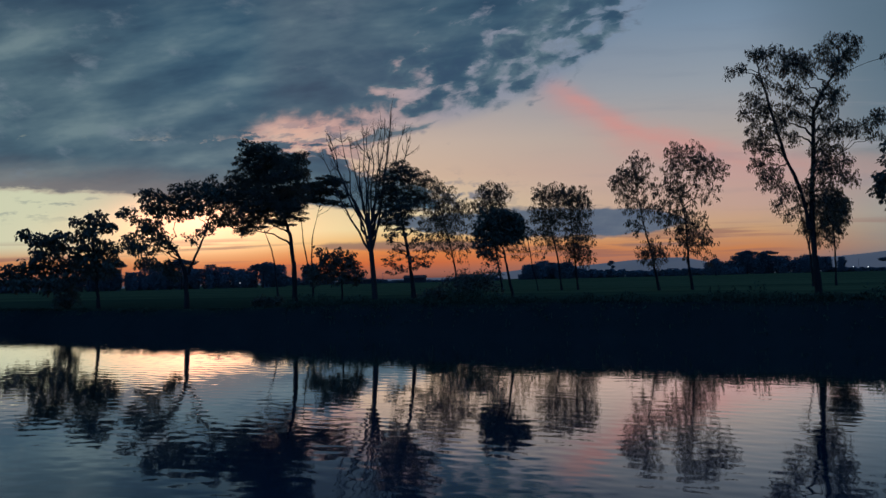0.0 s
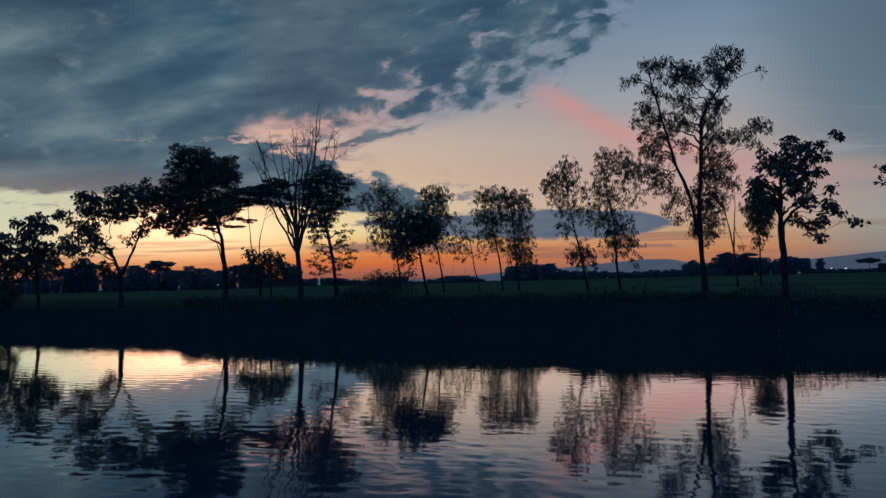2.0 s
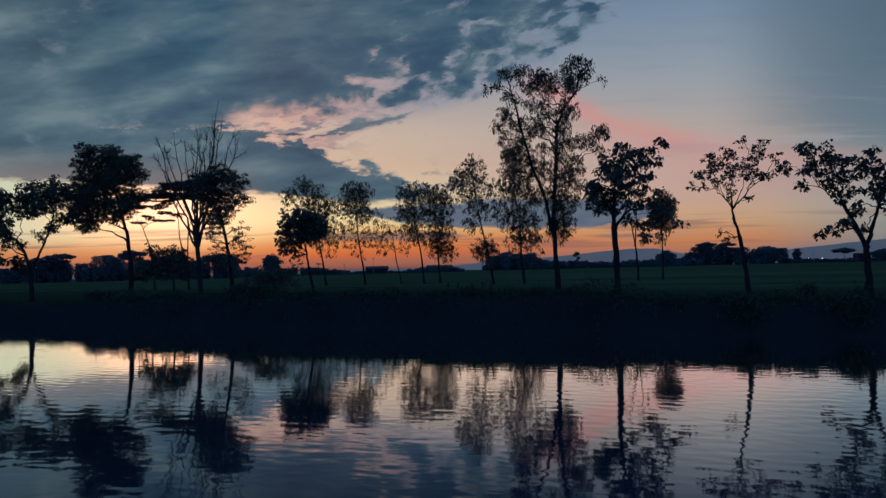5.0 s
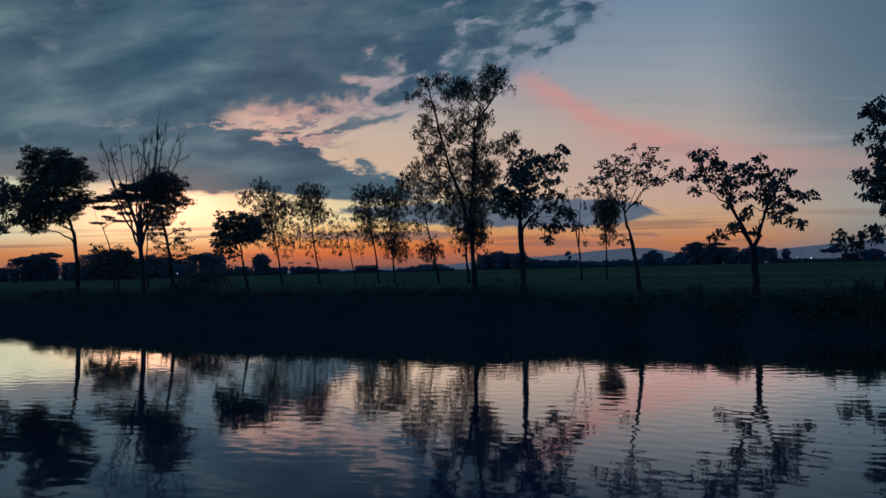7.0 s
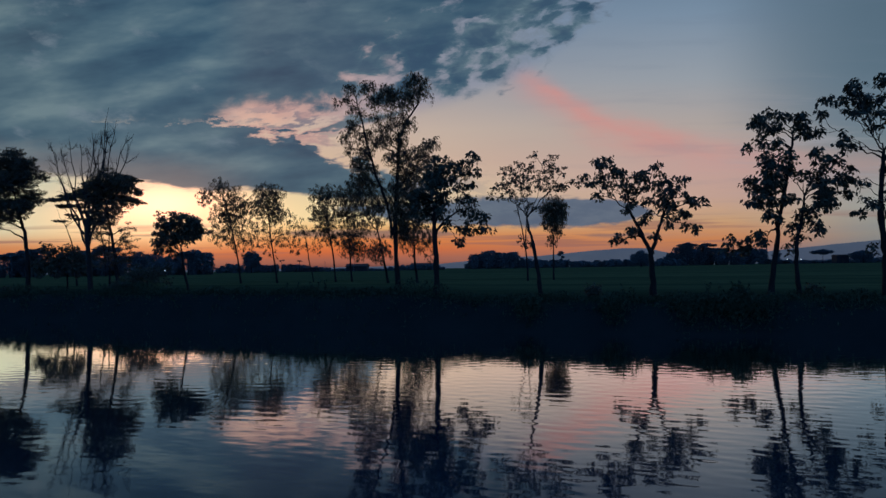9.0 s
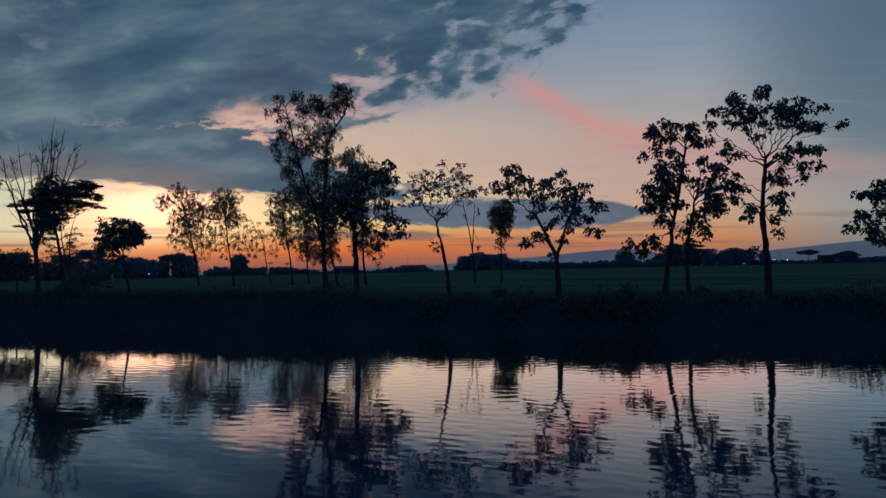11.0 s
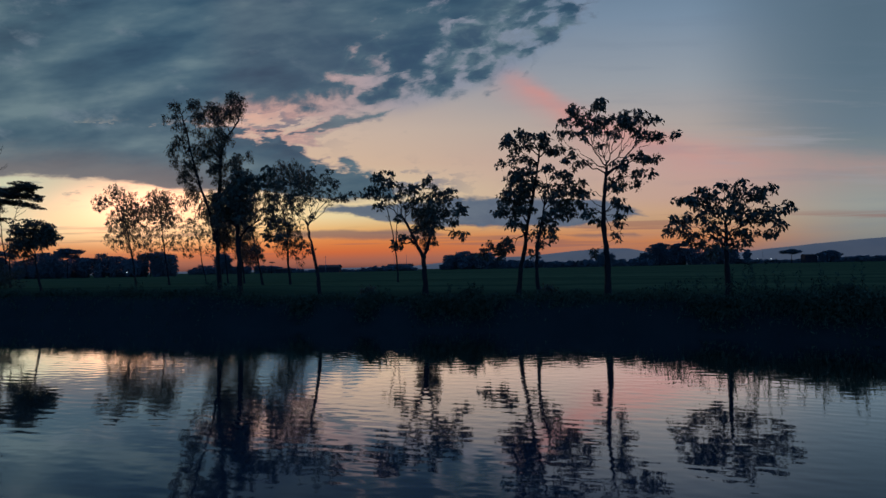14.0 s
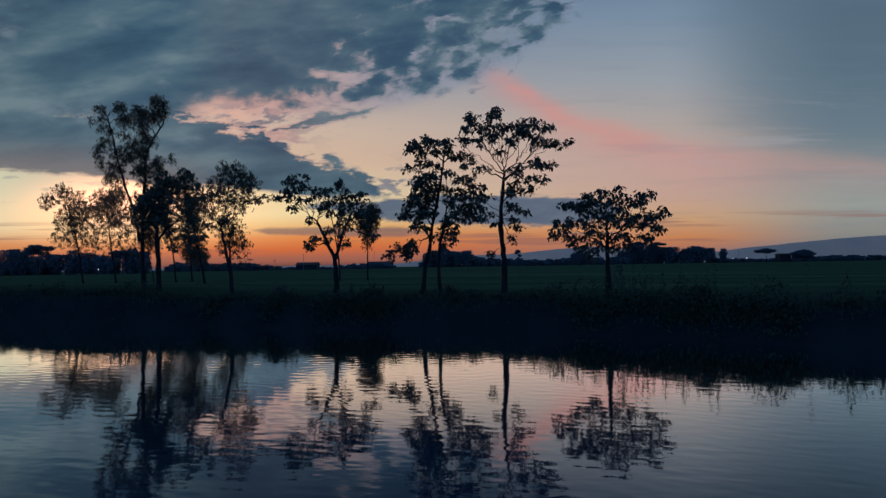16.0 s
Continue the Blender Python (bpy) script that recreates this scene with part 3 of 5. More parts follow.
def tree(name, label, base, kind, radius, trunk, clumps, seed=1, side=(), stem=None, more=(), stem_radius=0.1, thick=1.0, stem_y=0.0, slant=0.0, skew=(0.0, 0.0)):
    """A tree: trunk, one limb for each clump of the crown, and a crown of single leaves.
    trunk: (sideways, height); clumps and side: (sideways, height, size[, density]); stem, more: a second trunk and its clumps.
    slant: how far the crown's depth leans sideways; skew: how far its sides lie behind or before the trunk."""
    rng = np.random.default_rng(seed)
    length, width, per_area, leaves, across, upward, hang, flat_, swell_, stuff = KINDS[kind]
    thing = new(name)
    sunk = sag(*base)
    thing.location = (*base, land(*base) + sunk)
    tagged(thing, label, "tree", group="trees along the river")
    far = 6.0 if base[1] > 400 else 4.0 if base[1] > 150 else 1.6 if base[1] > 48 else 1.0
    # distant crowns take the leaf colour that has haze painted into it
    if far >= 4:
        stuff = HAZED_WOODS
    every = list(clumps) + list(side) + list(more)
    reach = max(abs(c[0]) for c in every)
    centres, ways = [], []

    def stock(row, r0, r1, shift=0.0):
        pts = [Vector((dx, rng.normal() * 0.03 * (i > 0) + shift * i / (len(row) - 1), z)) for i, (dx, z) in enumerate(row)]
        fine_pts = []
        for a, b in zip(pts, pts[1:]):
            fine_pts += [a.lerp(b, k / 4) + Vector((rng.normal(), rng.normal(), 0)) * 0.018 for k in range(4)]
        fine_pts.append(pts[-1])
        if row[0][1] <= 0:
            fine_pts[0] = fine_pts[0] + Vector((0, 0, -0.2 - sunk))
        m = len(fine_pts) - 1
        return pts, [(p, (r0 * (1.35 if i == 0 else 1) + (r1 - r0) * i / m) * (1 + 0.08 * rng.normal())) for i, p in enumerate(fine_pts)]

    def grow(rows, pts, r0, shift=0.0):
        """Limbs fork from the trunk or from an earlier limb, whichever lies nearest below."""
        top, foot = pts[-1].z, pts[0].z
        least = foot + (0.66 if top < 5 else 0.4) * (top - foot)
        nodes = []
        for a, b in zip(pts, pts[1:]):
            for k in range(6):
                p = a.lerp(b, (k + 1) / 6)
                if p.z >= least:
                    nodes.append((p, r0 * (0.85 - 0.55 * (p.z - foot) / (top - foot)), 0.0))
        goals = []
        for c in rows:
            back = rng.uniform(-0.55, 0.55) * max(reach * (0.4 if any(skew) else 0.8), 0.6) + shift + skew[c[0] > 0] * c[0]
            goals.append((Vector((c[0] + slant * back, back, c[1])), c[2] * swell_, (c[3] if len(c) > 3 else 1.0) * thick))
        goals.sort(key=lambda e: min((e[0] - n[0]).length for n in nodes))
        for middle, size, dense in goals:
            def cost(n):
                d = middle - n[0]
                return d.length + 0.62 * n[2] + 1.3 * max(0.25 * math.hypot(d.x, d.y) + 0.15 - d.z, 0.0) + (0.35 if n[1] < 0.02 else 0.0)
            start, thick_here, gone = min(nodes, key=cost)
            d = middle - start
            lift = start + Vector((d.x * 0.55, d.y * 0.55, d.z * 0.35)) if d.z > 0.9 * math.hypot(d.x, d.y) else start + Vector((d.x * 0.4, d.y * 0.4, d.z * 0.75 + 0.12 * d.length))
            steps = 8
            line_ = bend(start, lift, middle, steps)
            wob = 0.035 * min(d.length, 1.6)
            line_ = [p + Vector(rng.normal(size=3)) * wob * (0 < i < steps - 1) for i, p in enumerate(line_)]
            r = max(min(thick_here * 0.72, r0 * 0.42), 0.014)
            limb = [(p, r + (0.010 - r) * (i / (steps - 1)) ** 0.8) for i, p in enumerate(line_)]
            nodes += [(p, q, gone + d.length * (i + 3) / (steps - 1)) for i, (p, q) in enumerate(limb[3:])]
            size += 0.1 * (far == 1.0)
            count = max(4 if dense > 0.35 else 2, int(per_area * size * size * dense / far ** 1.2 + 0.5))
            # sprays keep a little apart, so that the sky shows between them
            spots = []
            for _ in range(count):
                tries = rng.normal(size=(5, 3))
                tries /= np.linalg.norm(tries, axis=1)[:, None]
                tries *= (rng.uniform(0.02, 1.35, size=5) ** 0.55 * size)[:, None]
                tries[:, 2] *= flat_
                tries += np.array(middle)
                spots.append(max(tries, key=lambda p: min((float(np.sum((p - q) ** 2)) for q in spots), default=0.0)))
            spots = np.array(spots)
            twigs = []
            for s in spots:
                k = min(range(3, steps), key=lambda i: (line_[i] - Vector(s)).length + 0.12 * (steps - i) * rng.random())
                bow = (Vector(s) + line_[k]) * 0.5 + Vector(rng.normal(size=3)) * 0.05 + Vector((0, 0, 0.07 if hang < 0.6 else 0.14))
                twigs.append([(line_[k], 0.013), (bow, 0.010), (Vector(s), 0.006)])
            verts, _, faces = tubes([limb], 6)
            v2, _, f2 = tubes(twigs, 3)
            part("limb", (verts + v2, [], faces + [tuple(i + len(verts) for i in q) for q in f2]), BARK, thing)
            each = rng.poisson(leaves * rng.uniform(0.55, 1.45, size=count))
            way = rng.normal(size=(int(each.sum()), 3))
            way /= np.linalg.norm(way, axis=1)[:, None]
            reach_ = rng.uniform(0.1, 1.0, size=len(way)) ** 0.5
            shift_ = way * reach_[:, None] * np.array([across, across, upward]) * 1.35 * far ** 0.8
            if hang > 0.6:  # leaves hang in strings below the twig's end
                shift_[:, 2] = -np.abs(shift_[:, 2]) * 1.5 + 0.08
            centres.append(np.repeat(spots, each, axis=0) + shift_)
            ways.append(way)

    pts, path_ = stock(trunk, radius * 0.9, radius * (0.3 if trunk[-1][1] < 8 else 0.16))
    part("trunk", tubes([path_], 9), BARK, thing, smooth=True)
    grow(list(clumps) + list(side), pts, radius)
    if stem:
        pts2, path2 = stock(stem, stem_radius, stem_radius * 0.35, stem_y)
        part("stem", tubes([path2], 8), BARK, thing, smooth=True)
        grow(more, pts2, stem_radius, stem_y)
    pos = np.concatenate(centres)
    pos[:, 2] = np.maximum(pos[:, 2], 0.15)
    scale_ = rng.uniform(0.6, 1.25, size=len(pos)) * far
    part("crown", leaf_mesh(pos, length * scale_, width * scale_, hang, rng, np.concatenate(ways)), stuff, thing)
    return thing


def dead_tree(base, seed):
    """A bare tree: trunk that forks into long rising limbs with fine twigs."""
    rng = np.random.default_rng(seed)
    thing = new("dead_tree")
    thing.location = (*base, land(*base))
    tagged(thing, "tall dead tree with bare upswept branches", "tree", group="trees along the river")
    trunk = [((0.11 - 0.045 * i + 0.02 * math.sin(i), 0.02 * math.cos(2 * i), -0.2 + 0.82 * i), 0.2 - 0.012 * i) for i in range(7)]
    part("trunk", tubes([trunk], 9), DEADWOOD, thing, smooth=True)
    tops = ((0.0, 0.15, 0.3, 0.5, 0.7, 0.9, 1.0), (10.6, 11.6, 12.1, 12.5, 13.1, 13.5, 12.2))
    for k in range(15):
        f = k / 14
        tip = Vector((-3.7 + 6.3 * f, rng.uniform(-0.6, 2.2), float(np.interp(f, *tops)) - rng.uniform(0.0, 1.1) * (k % 3 > 0)))
        start = Vector(trunk[4 + (k * 2) % 3][0])
        middle = Vector((start.x + (tip.x - start.x) * 0.62, tip.y * 0.7, start.z + (tip.z - start.z) * 0.42))
        line_ = [p + Vector(rng.normal(size=3)) * 0.07 * (0 < i < 9) for i, p in enumerate(bend(start, middle, tip, 10))]
        limb = [(p, 0.08 * (1 - i / 9) ** 0.9 + 0.008) for i, p in enumerate(line_)]
        paths = [limb]
        for j in range(12):
            i = int(rng.integers(3, 9))
            a, onward = line_[i], (line_[i + 1] - line_[i]).normalized()
            swing = Vector((rng.normal() * 0.55, rng.normal() * 0.55, rng.uniform(0.0, 0.35)))
            b = a + (onward + swing).normalized() * rng.uniform(0.7, 2.1) * (1.15 - 0.07 * i)
            c = a + (b - a) * 0.5 + Vector((swing.x * 0.22, swing.y * 0.22, -0.06))
            paths.append([(p, 0.022 - 0.0055 * q) for q, p in enumerate(bend(a, c, b, 4))])
            for _ in range(2):
                paths.append([(c, 0.010), (c + (onward + Vector(rng.normal(size=3)) * 0.6).normalized() * rng.uniform(0.3, 0.75), 0.004)])
        part("limb", tubes(paths, 5), DEADWOOD, thing)


tree("broadleaf_tree", "young broad-leaved tree with low ragged crown on the bank", (-29.61, 48.3), "broad", 0.16,
     [(0.09, 0), (0.14, 1.23), (-0.32, 2.57)],
     [(-3.54, 5.43, 0.4), (-2.63, 5.11, 0.51), (-1.83, 4.99, 0.45), (-1.13, 5.26, 0.51), (-0.62, 4.67, 0.45), (-1.62, 4.32, 0.54), (-2.42, 3.86, 0.4), (-0.82, 3.73, 0.54), (-3.22, 3.03, 0.63), (-2.02, 3.0, 0.63), (-4.43, 2.48, 0.63), (-5.24, 2.31, 0.54), (-0.82, 2.58, 0.63), (0.18, 3.13, 0.51), (-4.02, 1.71, 0.63), (-2.62, 1.87, 0.63), (-1.41, 1.65, 0.72), (-0.22, 1.81, 0.54)], seed=4, slant=-0.68, thick=1.4)
tree("broadleaf_tree", "young broad-leaved tree with narrow stepped crown on the bank", (-27.38, 48.6), "broad", 0.16,
     [(0.11, 0), (0.02, 1.18), (-0.16, 3.09), (-0.36, 4.81)],
     [(-0.56, 6.92, 0.36), (0.24, 6.8, 0.36), (-1.66, 6.47, 0.33), (-0.96, 6.26, 0.45), (-0.06, 6.14, 0.51), (0.84, 6.01, 0.4), (1.24, 5.94, 0.22), (-2.26, 5.25, 0.4), (-1.36, 5.41, 0.51), (-0.56, 5.29, 0.55), (0.34, 4.79, 0.36), (-1.46, 4.46, 0.51), (-0.46, 4.24, 0.55), (0.94, 4.39, 0.4), (1.43, 4.18, 0.33), (-1.85, 3.7, 0.47), (-0.85, 3.39, 0.64), (0.34, 3.64, 0.55), (1.14, 3.53, 0.45), (-1.25, 2.54, 0.64), (-0.06, 2.51, 0.64), (0.94, 2.68, 0.51), (1.53, 3.04, 0.25)], seed=5, slant=-0.63, thick=1.4)
tree("broadleaf_tree", "wide spreading broad-leaved tree, dark against the dusk", (-18, 43.98), "broad", 0.2,
     [(0.11, 0), (0.08, 1.37), (0.02, 2.4), (-0.44, 3.43), (-1.05, 4.22)],
     [(-3.09, 7.91, 0.3), (-2.47, 7.45, 0.36), (-1.84, 7.52, 0.36), (-2.74, 6.86, 0.36), (-2.02, 6.66, 0.46), (-1.13, 7.41, 0.46), (-1.31, 6.55, 0.41), (-0.41, 8.07, 0.41), (-0.42, 7.21, 0.46), (-4.71, 6.49, 0.23), (-4.08, 6.38, 0.33), (-3.46, 6.01, 0.33), (-2.92, 5.74, 0.36), (-2.29, 5.81, 0.33), (-2.56, 5.21, 0.36), (-3.1, 5.14, 0.25), (-4.36, 4.57, 0.36), (-3.91, 4.73, 0.3), (-3.82, 4.04, 0.36), (-3.28, 4.2, 0.33), (-2.92, 3.76, 0.33), (-2.21, 4.6, 0.36), (-1.5, 4.66, 0.41), (-1.14, 4.14, 0.3), (-2.03, 3.99, 0.25), (-2.93, 3.07, 0.3), (-3.46, 2.83, 0.2), (-2.21, 2.8, 0.33), (-1.33, 2.6, 0.41), (-0.8, 2.08, 0.41)], seed=6,
     stem=[(0.26, 2.05), (0.44, 2.56), (0.98, 3.74), (1.51, 4.92), (1.88, 6.1)],
     more=[(0.48, 8.21, 0.41), (0.47, 7.35, 0.53), (0.64, 6.57, 0.46), (1.54, 8.26, 0.46), (1.53, 7.32, 0.58), (1.53, 6.63, 0.41), (1.98, 8.59, 0.2), (2.42, 7.8, 0.49), (2.41, 6.94, 0.41), (2.94, 7.44, 0.41), (3.2, 6.4, 0.33), (0.28, 4.78, 0.21, 0.6), (1.16, 5.01, 0.26, 0.7), (1.87, 5.25, 0.25), (2.23, 5.92, 0.33), (2.75, 5.9, 0.33), (3.45, 5.71, 0.41), (-0.24, 6.52, 0.43), (0.63, 4.43, 0.15, 0.5)], stem_radius=0.11, slant=-0.49, thick=1.5)
tree("feathery_tree", "tall tree with heavy dense dark crown leaning over the field", (-9.9, 42.97), "fine", 0.2,
     [(0.15, 0), (0.1, 2.47), (-0.08, 4.37), (-0.39, 5.42), (-0.76, 6.82), (-1.18, 8.22)],
     [(-1.77, 10.78, 0.54), (-2.67, 10.29, 0.64), (-1.43, 9.98, 0.71), (-2.86, 9.51, 0.71), (-1.79, 9.29, 0.84), (-0.54, 9.6, 0.64), (0.52, 9.47, 0.47), (0.77, 8.99, 0.37), (-3.94, 8.76, 0.61), (-2.87, 8.46, 0.77), (-1.63, 8.24, 0.84), (-0.38, 8.37, 0.77), (0.5, 8.34, 0.54), (-4.31, 7.81, 0.61), (-3.24, 7.42, 0.77), (-2.0, 7.03, 0.84), (-0.75, 7.16, 0.77), (0.31, 7.3, 0.61), (-3.96, 6.75, 0.61), (-2.9, 6.19, 0.67), (-1.65, 6.15, 0.67), (-0.41, 6.11, 0.67), (0.29, 6.26, 0.5), (-3.44, 5.34, 0.5), (-2.72, 5.49, 0.5), (-3.66, 4.91, 0.3, 0.6), (-0.95, 5.43, 0.34, 0.7)], seed=7, slant=-0.31, thick=1.5)
tree("umbrella_tree", "flat-topped umbrella tree standing in the field behind", (-13.6, 62), "umbrella", 0.11,
     [(-0.2, 0), (-0.35, 3.21), (-0.24, 5.68), (0.49, 8.62)],
     [(-0.66, 10.9, 0.72), (0.35, 10.99, 0.84), (1.48, 11.07, 0.84), (2.36, 10.91, 0.6), (0.71, 10.1, 0.84), (1.97, 10.18, 0.72), (2.71, 9.54, 0.48), (2.2, 8.94, 0.43), (3.07, 8.66, 0.36, 0.7), (-0.06, 9.38, 0.72), (1.2, 9.22, 0.48)], seed=8,
     stem=[(-0.66, 2.61), (-1.18, 5.21), (-1.38, 8.44)],
     more=[(-3.0, 10.2, 0.6), (-2.3, 10.6, 0.7), (-2.6, 9.6, 0.5, 0.7), (-0.67, 10.15, 0.84), (-1.06, 9.42, 0.72), (-1.82, 9.2, 0.6), (-1.43, 10.55, 0.63)], stem_radius=0.08, slant=-0.28, thick=1.0)
tree("umbrella_tree", "umbrella tree with a fan of thin limbs in the field", (-16.4, 62), "umbrella", 0.11,
     [(-0.96, 0), (-1.25, 3.2), (-1.54, 4.71), (-2.15, 6.23)],
     [(-2.74, 9.27, 0.64), (-1.66, 9.48, 0.79), (-0.43, 9.45, 0.79), (0.49, 9.03, 0.55), (-2.28, 8.5, 0.55), (-0.75, 8.46, 0.64, 0.7), (-3.36, 8.98, 0.49), (0.17, 7.83, 0.43, 0.6), (-1.68, 7.43, 0.43, 0.5), (-0.76, 6.95, 0.43, 0.4), (-2.6, 6.7, 0.34, 0.4), (0.47, 7.07, 0.43, 0.4), (1.39, 7.65, 0.49, 0.5)], seed=9, thick=0.9, slant=-0.52)
tree("feathery_tree", "slender tree with feathery crown and sparse lower sprays", (-1.34, 40.18), "fine", 0.16,
     [(0.07, 0), (-0.16, 2.67), (-0.52, 4.59), (-0.76, 6.2)],
     [(-0.84, 8.46, 0.39), (-1.17, 8.07, 0.44), (-0.36, 8.12, 0.5), (-1.82, 7.69, 0.5), (-1.02, 7.34, 0.57), (-0.05, 7.62, 0.5), (0.75, 7.67, 0.41), (0.99, 7.34, 0.28), (-1.84, 6.88, 0.57), (-0.88, 6.69, 0.57), (0.09, 6.81, 0.57), (0.89, 6.47, 0.32), (-1.53, 6.07, 0.57), (-0.57, 5.87, 0.57), (0.24, 6.17, 0.44), (-1.22, 5.42, 0.5), (-0.42, 5.39, 0.5), (-0.91, 4.93, 0.47), (-1.56, 4.95, 0.32), (-1.09, 4.29, 0.44, 0.45), (0.52, 4.4, 0.44, 0.45), (0.67, 3.92, 0.39, 0.45), (-1.26, 3.66, 0.47, 0.4), (0.02, 3.62, 0.35, 0.35), (0.81, 2.96, 0.47, 0.45), (-0.95, 3.01, 0.35, 0.4), (-1.29, 2.22, 0.47, 0.45), (0.31, 2.34, 0.47, 0.45), (0.95, 2.32, 0.32, 0.45), (-0.66, 1.73, 0.35, 0.3)], seed=10, slant=-0.13, thick=0.9)
tree("broadleaf_tree", "low bushy young tree at the field edge", (-6.32, 42.38), "broad", 0.09,
     [(-0.02, 0), (-0.05, 1.19), (-0.15, 2.2)],
     [(-0.22, 2.96, 0.5), (-0.74, 2.81, 0.4), (0.46, 2.77, 0.4), (-1.68, 3.26, 0.23), (-1.25, 3.07, 0.3), (0.8, 2.34, 0.37), (-0.75, 2.22, 0.53), (0.11, 2.19, 0.53), (0.96, 1.84, 0.4), (-1.44, 2.07, 0.46), (-2.13, 1.91, 0.46), (-1.79, 1.57, 0.46), (-0.59, 1.54, 0.46), (0.44, 1.51, 0.43), (1.12, 1.66, 0.27)], seed=11, slant=-0.23, thick=1.1)
tree("drooping_tree", "thin tree with drooping leaves standing out in the field", (0.38, 61.3), "droop", 0.12,
     [(0, 0), (-0.42, 3.19), (-1.18, 6.66), (-1.9, 9.28)],
     [(-2.01, 9.86, 0.81), (-3.36, 9.03, 0.64), (-1.03, 8.97, 1.04), (-2.22, 7.26, 1.16), (-0.19, 6.92, 1.28, 0.7), (-1.37, 5.51, 1.28, 0.6), (0.06, 4.32, 1.04, 0.5), (0.7, 8.05, 0.7, 0.8), (-2.54, 4.96, 0.81, 0.4)], seed=12, thick=1.25)
tree("broadleaf_tree", "small round-crowned tree with dense dark foliage", (4.62, 37.68), "broad", 0.1,
     [(0.23, 0), (-0.06, 1.72), (-0.26, 2.83), (-0.51, 3.55)],
     [(-1.15, 4.75, 0.41), (-0.52, 4.89, 0.41), (0.19, 4.71, 0.38), (0.65, 4.38, 0.32), (-1.4, 4.21, 0.41), (-0.69, 4.19, 0.52), (0.09, 4.16, 0.52), (0.79, 3.98, 0.32), (-1.57, 3.66, 0.28), (-0.95, 3.56, 0.41), (-0.16, 3.54, 0.41), (0.47, 3.6, 0.28), (-1.51, 3.1, 0.25), (-1.04, 3.01, 0.28), (-0.82, 2.37, 0.25, 0.7), (-1.37, 2.55, 0.17, 0.7)], seed=13, slant=0.02, thick=1.7)
tree("drooping_tree", "thin see-through tree with tufted top in the field", (4.53, 60.1), "droop", 0.12,
     [(-0.01, 0), (-0.36, 2.5), (-0.76, 5.89), (-0.94, 8.72)],
     [(-1.11, 9.01, 0.96), (0.03, 8.98, 0.79), (-1.98, 7.9, 0.68), (-0.57, 7.3, 1.08), (0.57, 6.99, 0.74, 0.5), (-2.02, 5.36, 1.08, 0.3), (0.81, 5, 1.02, 0.3), (-0.62, 4.19, 1.13, 0.3)], seed=14, thick=1.35)
tree("drooping_tree", "slim leaning tree with drooping foliage in the field", (10.13, 62.14), "droop", 0.12,
     [(-0.01, 0), (-0.3, 2.97), (-0.83, 5.88), (-1.07, 8.22)],
     [(-1.64, 9.11, 0.81), (-0.48, 8.78, 0.99), (-1.96, 7.37, 0.81), (-0.81, 6.76, 1.1), (-1.42, 5.32, 0.81), (-0.27, 4.71, 0.81, 0.8)], seed=15, thick=1.2)
tree("drooping_tree", "slim tree with drooping foliage and a dense lower tuft", (11.68, 62.71), "droop", 0.12,
     [(0, 0), (-0.17, 2.95), (-0.39, 6.46), (-0.64, 8.81)],
     [(-0.81, 9.11, 0.88), (0.36, 8.9, 0.88), (0.52, 7.9, 0.88), (-0.96, 7.35, 0.82), (0.19, 6.56, 0.88), (0.16, 4.69, 1.17, 1.2), (0.71, 3.22, 0.82), (-0.45, 3.54, 0.76)], seed=16, thick=1.2)
tree("drooping_tree", "very thin sapling with few hanging leaves in the field", (7.81, 61.77), "droop", 0.07,
     [(0.11, 0), (-0.43, 2.44), (-0.79, 4.76), (-1.34, 6.51)],
     [(-1.64, 5.94, 0.87, 0.3), (-0.79, 5.05, 1.04, 0.3), (-1.68, 3.63, 0.87, 0.3), (0.06, 3.59, 0.7, 0.3)], seed=17)
tree("drooping_tree", "slim leaning tree with ragged tufts of drooping leaves", (16.64, 52.27), "droop", 0.13,
     [(0.09, 0), (-0.34, 2.43), (-0.89, 5.14), (-1.43, 8.32)],
     [(-1.37, 9.91, 0.74), (-2.29, 9.03, 0.87), (-2.97, 8.6, 0.52), (-0.75, 8.75, 0.79, 0.7), (-1.91, 7.43, 0.96, 0.7), (-0.62, 6.49, 0.96, 0.6), (-1.55, 5.16, 0.7, 0.6), (-0.52, 3.33, 0.66), (-0.33, 2.66, 0.7), (-1.42, 2.91, 0.44)], seed=18, thick=1.2)
tree("drooping_tree", "tall narrow tree with open drooping crown in the field", (19.27, 52.38), "droop", 0.14,
     [(0.05, 0), (-0.19, 2.36), (-0.21, 5.05), (-0.56, 7.31)],
     [(-0.63, 10.93, 0.7), (0.47, 10.89, 0.74), (1.31, 10.18, 0.65), (-1.12, 9.59, 0.65), (-0.04, 9.32, 0.87, 0.6), (1.05, 9.06, 0.78, 0.6), (2.15, 9.47, 0.65, 0.8), (-1.63, 7.8, 0.83), (-0.1, 7.74, 0.96, 0.6), (1.42, 7.47, 0.7, 0.5), (-1.05, 5.97, 1.04, 0.9), (0.22, 5.04, 1), (-0.27, 3.71, 0.96, 0.9), (1.04, 3.67, 0.74, 0.7), (1.2, 2.32, 0.43, 0.4)], seed=19, thick=1.15)
